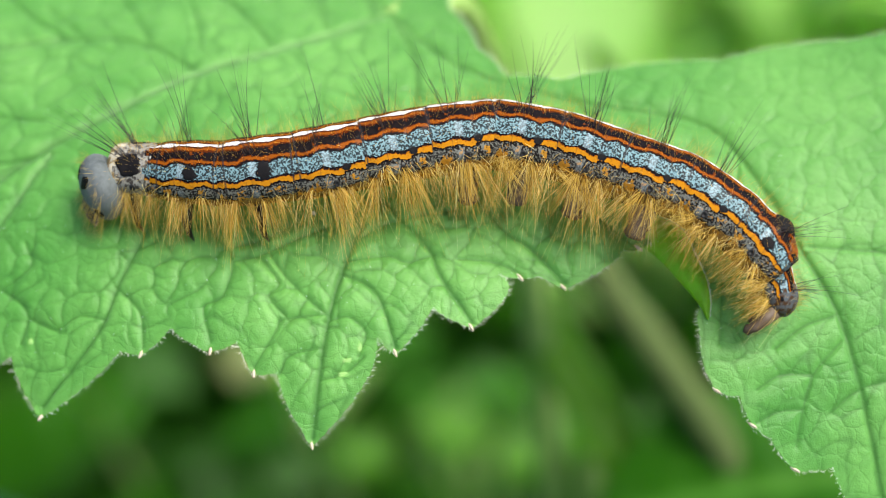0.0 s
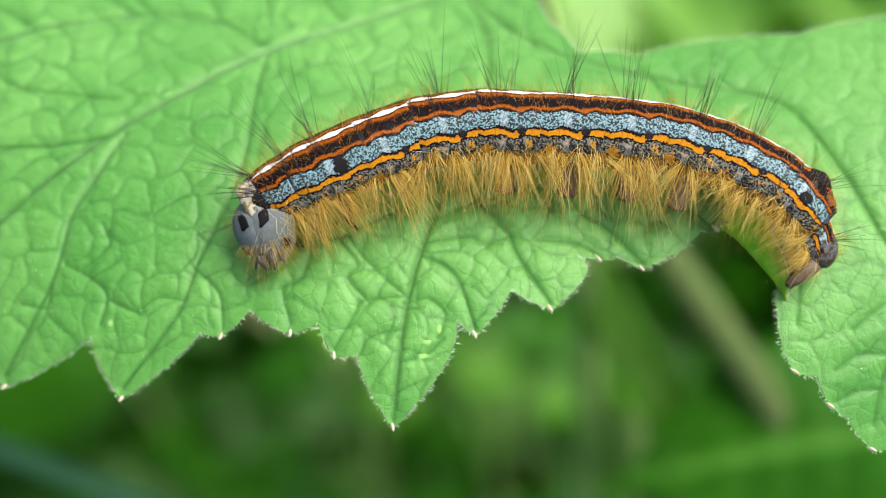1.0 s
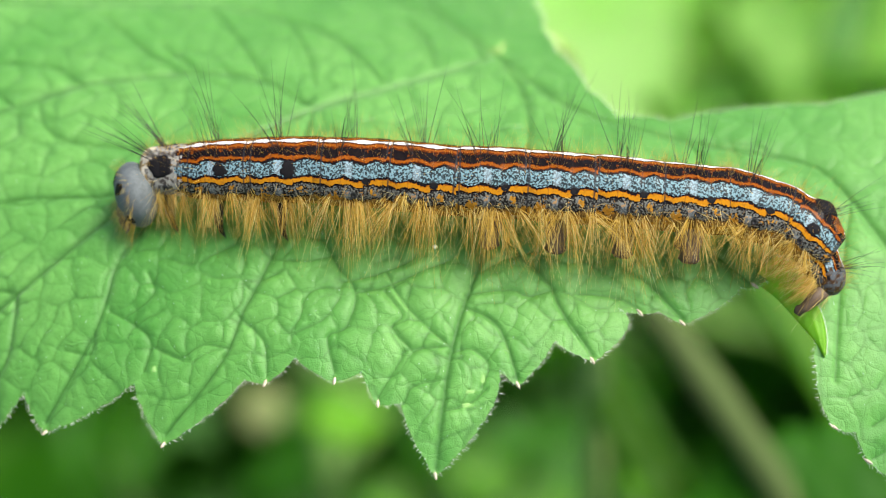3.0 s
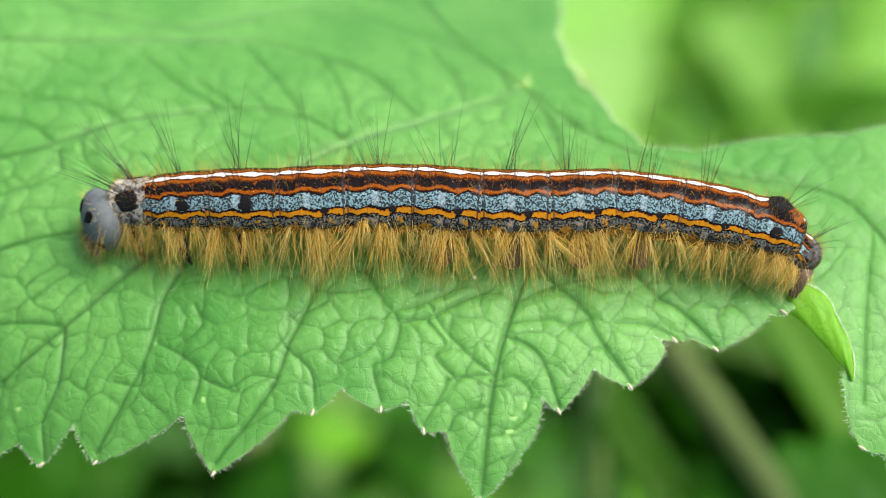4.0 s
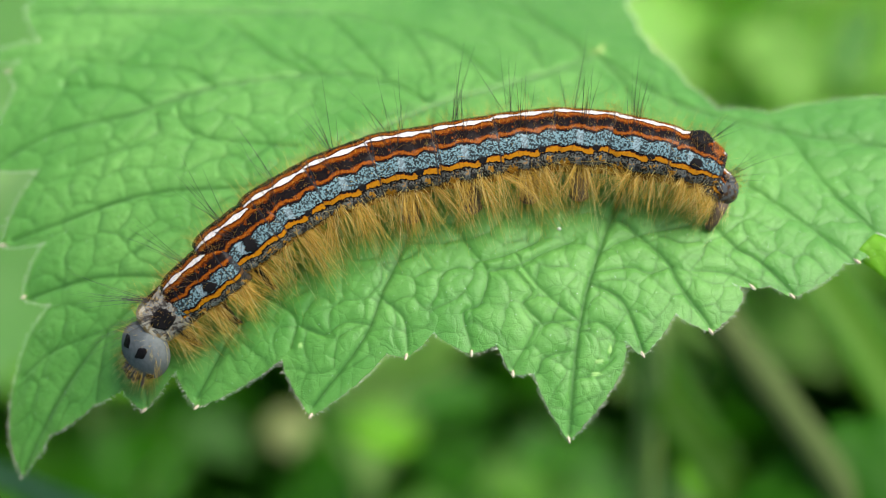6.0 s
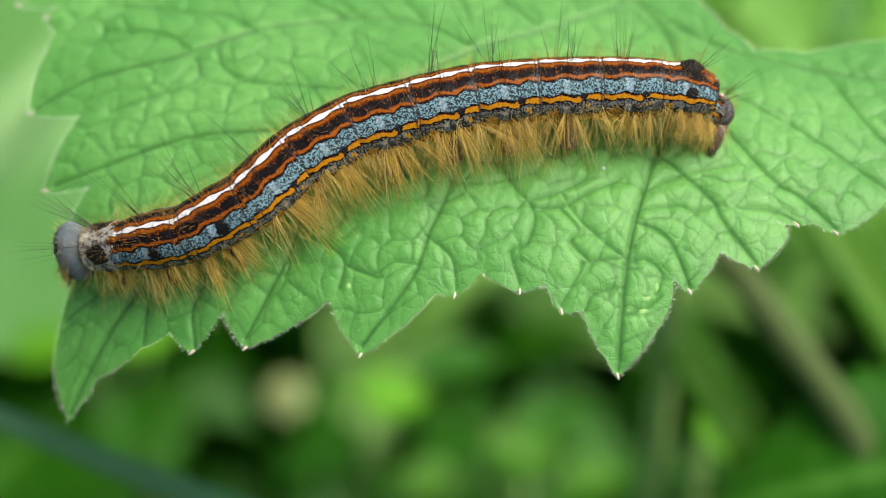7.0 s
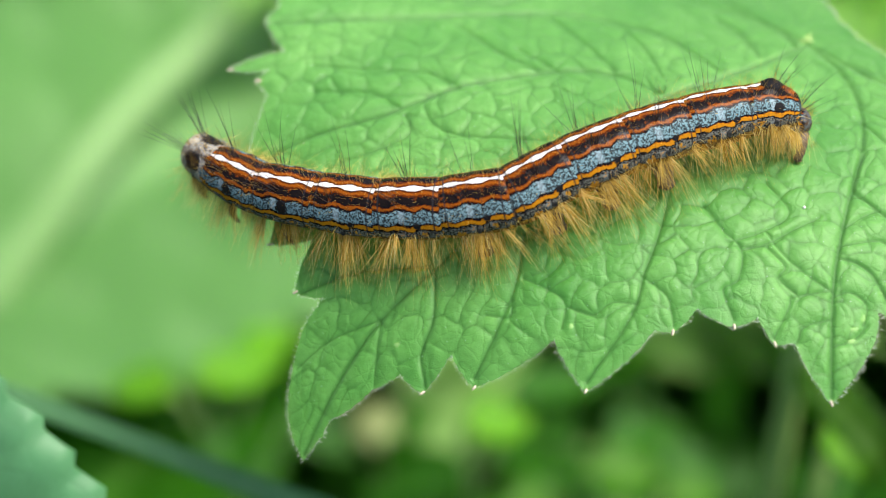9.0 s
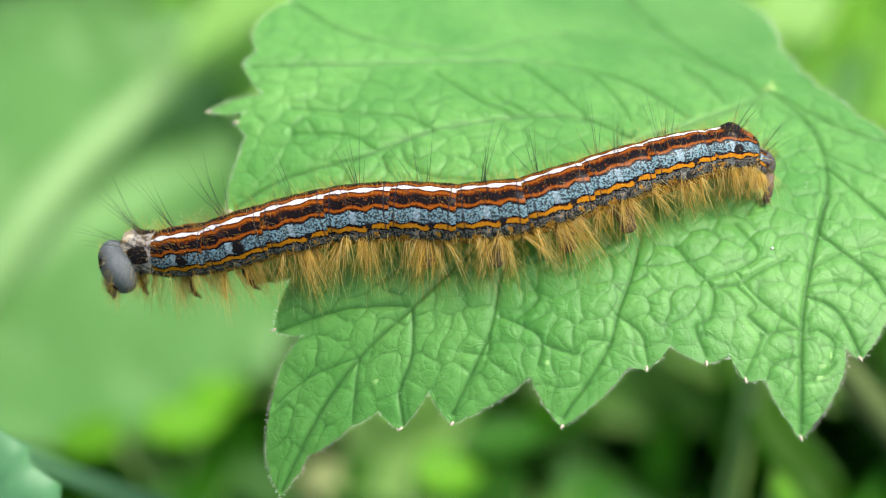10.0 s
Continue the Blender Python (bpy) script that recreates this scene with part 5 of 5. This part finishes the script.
# ---------- motion of the caterpillar ----------
BODY = [
    (0, 25, (-7.8, -2.7), ((-6.8, -1.9), (-4.4, -2.2), (-0.8, -2.5), (3.0, -2.0), (6.4, -1.0), (9.9, 0.1), (13.4, 0.9), (17.0, 0.4), (20.4, -0.7), (23.9, -1.7), (27.0, -3.6), (28.9, -5.5), (29.1, -7.0))),
    (0.5, 45, (-7.5, -4.4), ((-6.7, -2.9), (-4.6, -2.8), (-1.7, -2.7), (1.5, -2.1), (4.9, -0.9), (8.3, -0.2), (11.9, -0.4), (15.4, -0.8), (18.9, -1.0), (22.4, -1.1), (25.7, -2.6), (27.6, -4.4), (27.8, -6.1))),
    (1, 82, (-2.9, -6.2), ((-3.3, -5.1), (-1.8, -4.2), (-0.3, -3.5), (1.8, -2.5), (5.0, -0.9), (8.3, -0.1), (11.7, 0.0), (15.0, 0.0), (18.4, -0.2), (21.7, -1.0), (24.8, -2.4), (26.8, -4.1), (27.1, -5.6))),
    (1.5, 78, (-4.3, -5.3), ((-4.2, -4.2), (-2.5, -3.6), (-0.9, -3.0), (1.5, -2.2), (4.8, -1.0), (8.2, -0.3), (11.6, -0.0), (15.0, -0.2), (18.4, -0.6), (21.8, -1.0), (25.0, -2.4), (27.1, -4.1), (27.2, -5.7))),
    (2, 48, (-8.1, -4.6), ((-7.4, -3.2), (-5.3, -2.7), (-2.3, -2.2), (0.8, -1.6), (4.3, -1.0), (7.8, -0.5), (11.3, -0.2), (14.8, -0.1), (18.2, -0.5), (21.7, -1.0), (25.0, -2.3), (27.1, -3.9), (27.2, -5.4))),
    (2.5, 28, (-10.4, -2.9), ((-9.7, -1.5), (-7.4, -1.2), (-4.1, -0.9), (-0.7, -0.7), (3.0, -0.5), (6.7, -0.4), (10.4, -0.3), (14.1, -0.3), (17.8, -0.6), (21.5, -1.1), (24.9, -2.3), (27.3, -3.9), (27.2, -5.6))),
    (2.7, 20, (-11.5, -2.1), ((-10.8, -0.7), (-8.5, -0.6), (-5.0, -0.5), (-1.4, -0.5), (2.3, -0.4), (6.0, -0.6), (9.7, -0.4), (13.4, -0.3), (17.1, -0.5), (20.8, -0.8), (24.2, -1.9), (26.5, -3.6), (26.5, -5.2))),
    (3.8, 22, (-17.1, 0.0), ((-15.8, 0.4), (-13.6, 0.1), (-10.2, -0.2), (-6.6, -0.3), (-2.7, -0.3), (1.0, -0.1), (4.8, -0.2), (8.6, -0.7), (12.4, -0.6), (16.2, -0.5), (20.0, -0.6), (22.6, -1.3), (22.9, -2.2))),
    (4, 28, (-17.9, -0.3), ((-16.8, 0.4), (-14.6, 0.1), (-11.2, -0.1), (-7.5, -0.3), (-3.7, -0.1), (0.1, 0.0), (3.8, -0.2), (7.6, -0.1), (11.3, 0.3), (15.1, -0.0), (18.8, -0.6), (21.6, -1.2), (22.3, -1.9))),
    (4.5, 72, (-18.7, -3.7), ((-17.6, -2.6), (-15.5, -2.1), (-12.6, -1.5), (-9.3, -0.8), (-5.6, 0.2), (-1.7, 0.8), (2.1, 0.9), (5.9, 0.2), (9.7, -0.5), (13.5, -0.9), (17.5, -1.2), (20.3, -1.4), (21.6, -1.9))),
    (5, 70, (-19.4, -5.7), ((-18.7, -4.6), (-16.7, -3.7), (-13.9, -2.6), (-10.8, -1.7), (-7.0, -0.6), (-3.2, 0.0), (0.7, 0.1), (4.6, -0.0), (8.5, -0.4), (12.4, -0.5), (16.4, -0.3), (19.1, -0.6), (19.9, -1.4))),
    (5.2, 66, (-19.7, -6.6), ((-19.1, -5.5), (-17.1, -4.5), (-14.2, -3.3), (-11.1, -2.4), (-7.5, -1.3), (-3.9, -0.5), (-0.2, -0.2), (3.6, -0.1), (7.3, -0.1), (11.0, 0.0), (14.9, -0.2), (17.3, -0.8), (17.8, -1.5))),
    (6.3, 40, (-22.1, -10.4), ((-21.9, -9.4), (-19.9, -8.4), (-17.1, -6.9), (-14.5, -5.2), (-11.6, -3.2), (-8.5, -1.4), (-5.1, -0.2), (-1.6, 0.7), (1.9, 1.4), (5.5, 1.1), (9.0, 0.4), (11.7, -0.3), (12.6, -1.3))),
    (6.5, 32, (-24.5, -9.4), ((-23.8, -8.7), (-21.6, -8.1), (-18.1, -7.2), (-14.7, -5.8), (-11.9, -3.7), (-9.0, -1.6), (-5.9, 0.4), (-2.4, 1.2), (1.2, 1.0), (4.8, 0.2), (8.5, -0.3), (11.2, -0.8), (12.4, -1.6))),
    (7, 12, (-28.3, -6.6), ((-27.1, -6.9), (-24.7, -7.3), (-20.9, -7.5), (-17.4, -6.3), (-14.7, -4.1), (-11.4, -2.3), (-7.9, -1.3), (-4.2, -0.3), (-0.5, 0.2), (3.2, 0.5), (7.0, 0.6), (9.7, 0.4), (10.4, -0.2))),
    (7.5, 20, (-30.8, -9.2), ((-30.8, -8.5), (-28.4, -8.3), (-24.4, -7.8), (-20.5, -7.0), (-17.4, -5.6), (-14.3, -3.9), (-11.0, -2.2), (-8.0, -0.1), (-4.4, 0.9), (-0.7, 0.7), (3.3, 0.7), (5.8, 0.5), (6.9, 0.1))),
    (8, 6, (-31.9, -9.9), ((-32.1, -9.5), (-30.3, -8.8), (-27.3, -7.9), (-23.8, -6.9), (-20.7, -5.4), (-17.3, -3.8), (-13.6, -2.7), (-10.0, -1.5), (-6.2, -0.5), (-2.5, 0.5), (1.6, 1.3), (4.2, 1.4), (5.0, 0.8))),
    (8.5, 5, (-36.8, -3.6), ((-36.5, -3.0), (-34.3, -3.6), (-30.5, -4.5), (-26.1, -5.1), (-22.4, -4.8), (-18.6, -4.0), (-14.9, -2.9), (-11.1, -1.8), (-7.4, -0.3), (-3.8, 1.2), (0.2, 2.4), (2.9, 2.8), (3.8, 2.2))),
    (9, -70, (-35.0, 4.5), ((-35.6, 3.7), (-34.1, 2.2), (-31.2, 0.1), (-27.2, -1.6), (-23.3, -2.8), (-19.3, -3.4), (-15.2, -3.3), (-11.5, -1.6), (-7.8, -0.1), (-3.9, 1.2), (0.3, 2.4), (2.9, 2.8), (3.5, 2.3))),
    (9.5, -60, (-35.6, 3.4), ((-36.6, 2.3), (-35.1, 1.4), (-32.5, 0.3), (-28.8, -0.7), (-24.7, -1.4), (-20.6, -1.7), (-16.5, -1.9), (-12.3, -1.8), (-8.4, -0.6), (-4.3, 0.6), (-0.3, 1.8), (2.7, 2.4), (3.6, 2.1))),
    (10, 10, (-39.6, -0.7), ((-38.7, 0.2), (-36.7, -0.2), (-33.2, -0.7), (-29.3, -0.6), (-25.2, -0.4), (-21.1, -0.7), (-16.9, -1.5), (-12.7, -1.5), (-8.7, -0.3), (-4.7, 1.1), (-0.4, 2.4), (2.5, 2.8), (3.5, 2.4))),
]


def turn_of(ahead, up):
    x = ahead.normalized()
    z = (up - x * up.dot(x)).normalized()
    return Matrix((x, z.cross(x), z)).transposed().to_4x4()


def motions():
    """Keys the body rings and the head: time, head's turn in degrees towards the near side, head's place and the joints' places (mm)."""
    rows = [[] for _ in SEGMENTS]
    heads = []
    for t, turn, (hx, hy), joints in BODY:
        lean = radians(np.interp(t, (0, 2.7, 3.8, 5.2, 6.3, 8.5, 9.0, 10), (26, 26, 21, 20, 17, 16, 18, 23)))
        twist = radians(np.interp(t, (0, 2.7, 3.8), (35, 29, 5)))
        pts = []
        low = np.interp(t, (0, 2.0, 2.7, 3.8), (1.0, 1.05, 1.0, 0.1))
        for k, (x, y) in enumerate(joints):
            x -= low * np.interp(k, (8, 10, 12), (0, 0.55, 0.7))
            y -= low * np.interp(k, (0, 3, 6, 9, 12), (0, 0.2, 0.65, 0.95, 0.95))
            clear = np.interp(k, (0, 0.5, 2.65, 10, 11, 12), (2.6, 2.7, 3.3, 3.3, 3.0, 1.7))
            pts.append(Vector((x, y, leaf_height(x, y) + clear)))
        for k in range(12):
            mid = (pts[k] + pts[k + 1]) / 2
            ahead = pts[k] - pts[k + 1]
            if k == 11:
                ahead = pts[10] - pts[12]
            up = leaf_normal(mid.x, mid.y)
            far = up.cross(ahead).normalized()
            roll = lean + twist * np.interp(k, (3, 10), (0, 1))      # the hind end lies over on its side
            up = up * math.cos(roll) - far * math.sin(roll)
            rows[k].append((t, Matrix.Translation(mid * MM + Vector((0, 0, LEAF_Z))) @ turn_of(ahead, up)))
        place = Vector((hx, hy, leaf_height(hx, hy) + np.interp(t, (8.0, 8.5, 9.0, 9.5, 9.8, 10), (2.2, 2.5, 0.0, 0.2, 2.0, 2.6))))
        a = radians(turn)
        head_up = Vector((0, math.sin(lean), math.cos(lean)))
        tip = np.interp(t, (0, 0.5, 1.0, 1.5, 2.0, 2.5, 4.0, 4.5, 5.2, 6.5, 7.5), (0.25, 0.4, -0.35, -0.15, 0.25, 0.3, 0.3, 0.48, 0.42, 0.35, 0))
        head_up = head_up + Vector((tip, 0, 0))
        near_side = Vector((0, -math.cos(lean), math.sin(lean)))
        ahead = Vector((-math.cos(a), 0, 0)) + near_side * math.sin(a) - head_up.normalized() * np.interp(t, (0, 0.5, 1.0, 1.5, 2.0, 2.5, 4.0, 4.5, 5.2, 6.5, 7.0, 7.5, 8.0, 8.5, 9.0, 9.5, 10), (0.15, 0, -0.1, -0.1, 0, 0.15, 0.1, -0.1, -0.05, 0.15, 0.2, 0.45, 0.70, 0.4, 0.9, 0.9, 0.28))
        heads.append((t, Matrix.Translation(place * MM + Vector((0, 0, LEAF_Z))) @ turn_of(ahead, head_up)))
    for seg, keys in zip(SEGMENTS, rows):
        walk(seg, keys)
    walk(HEAD_PART, heads)


motions()
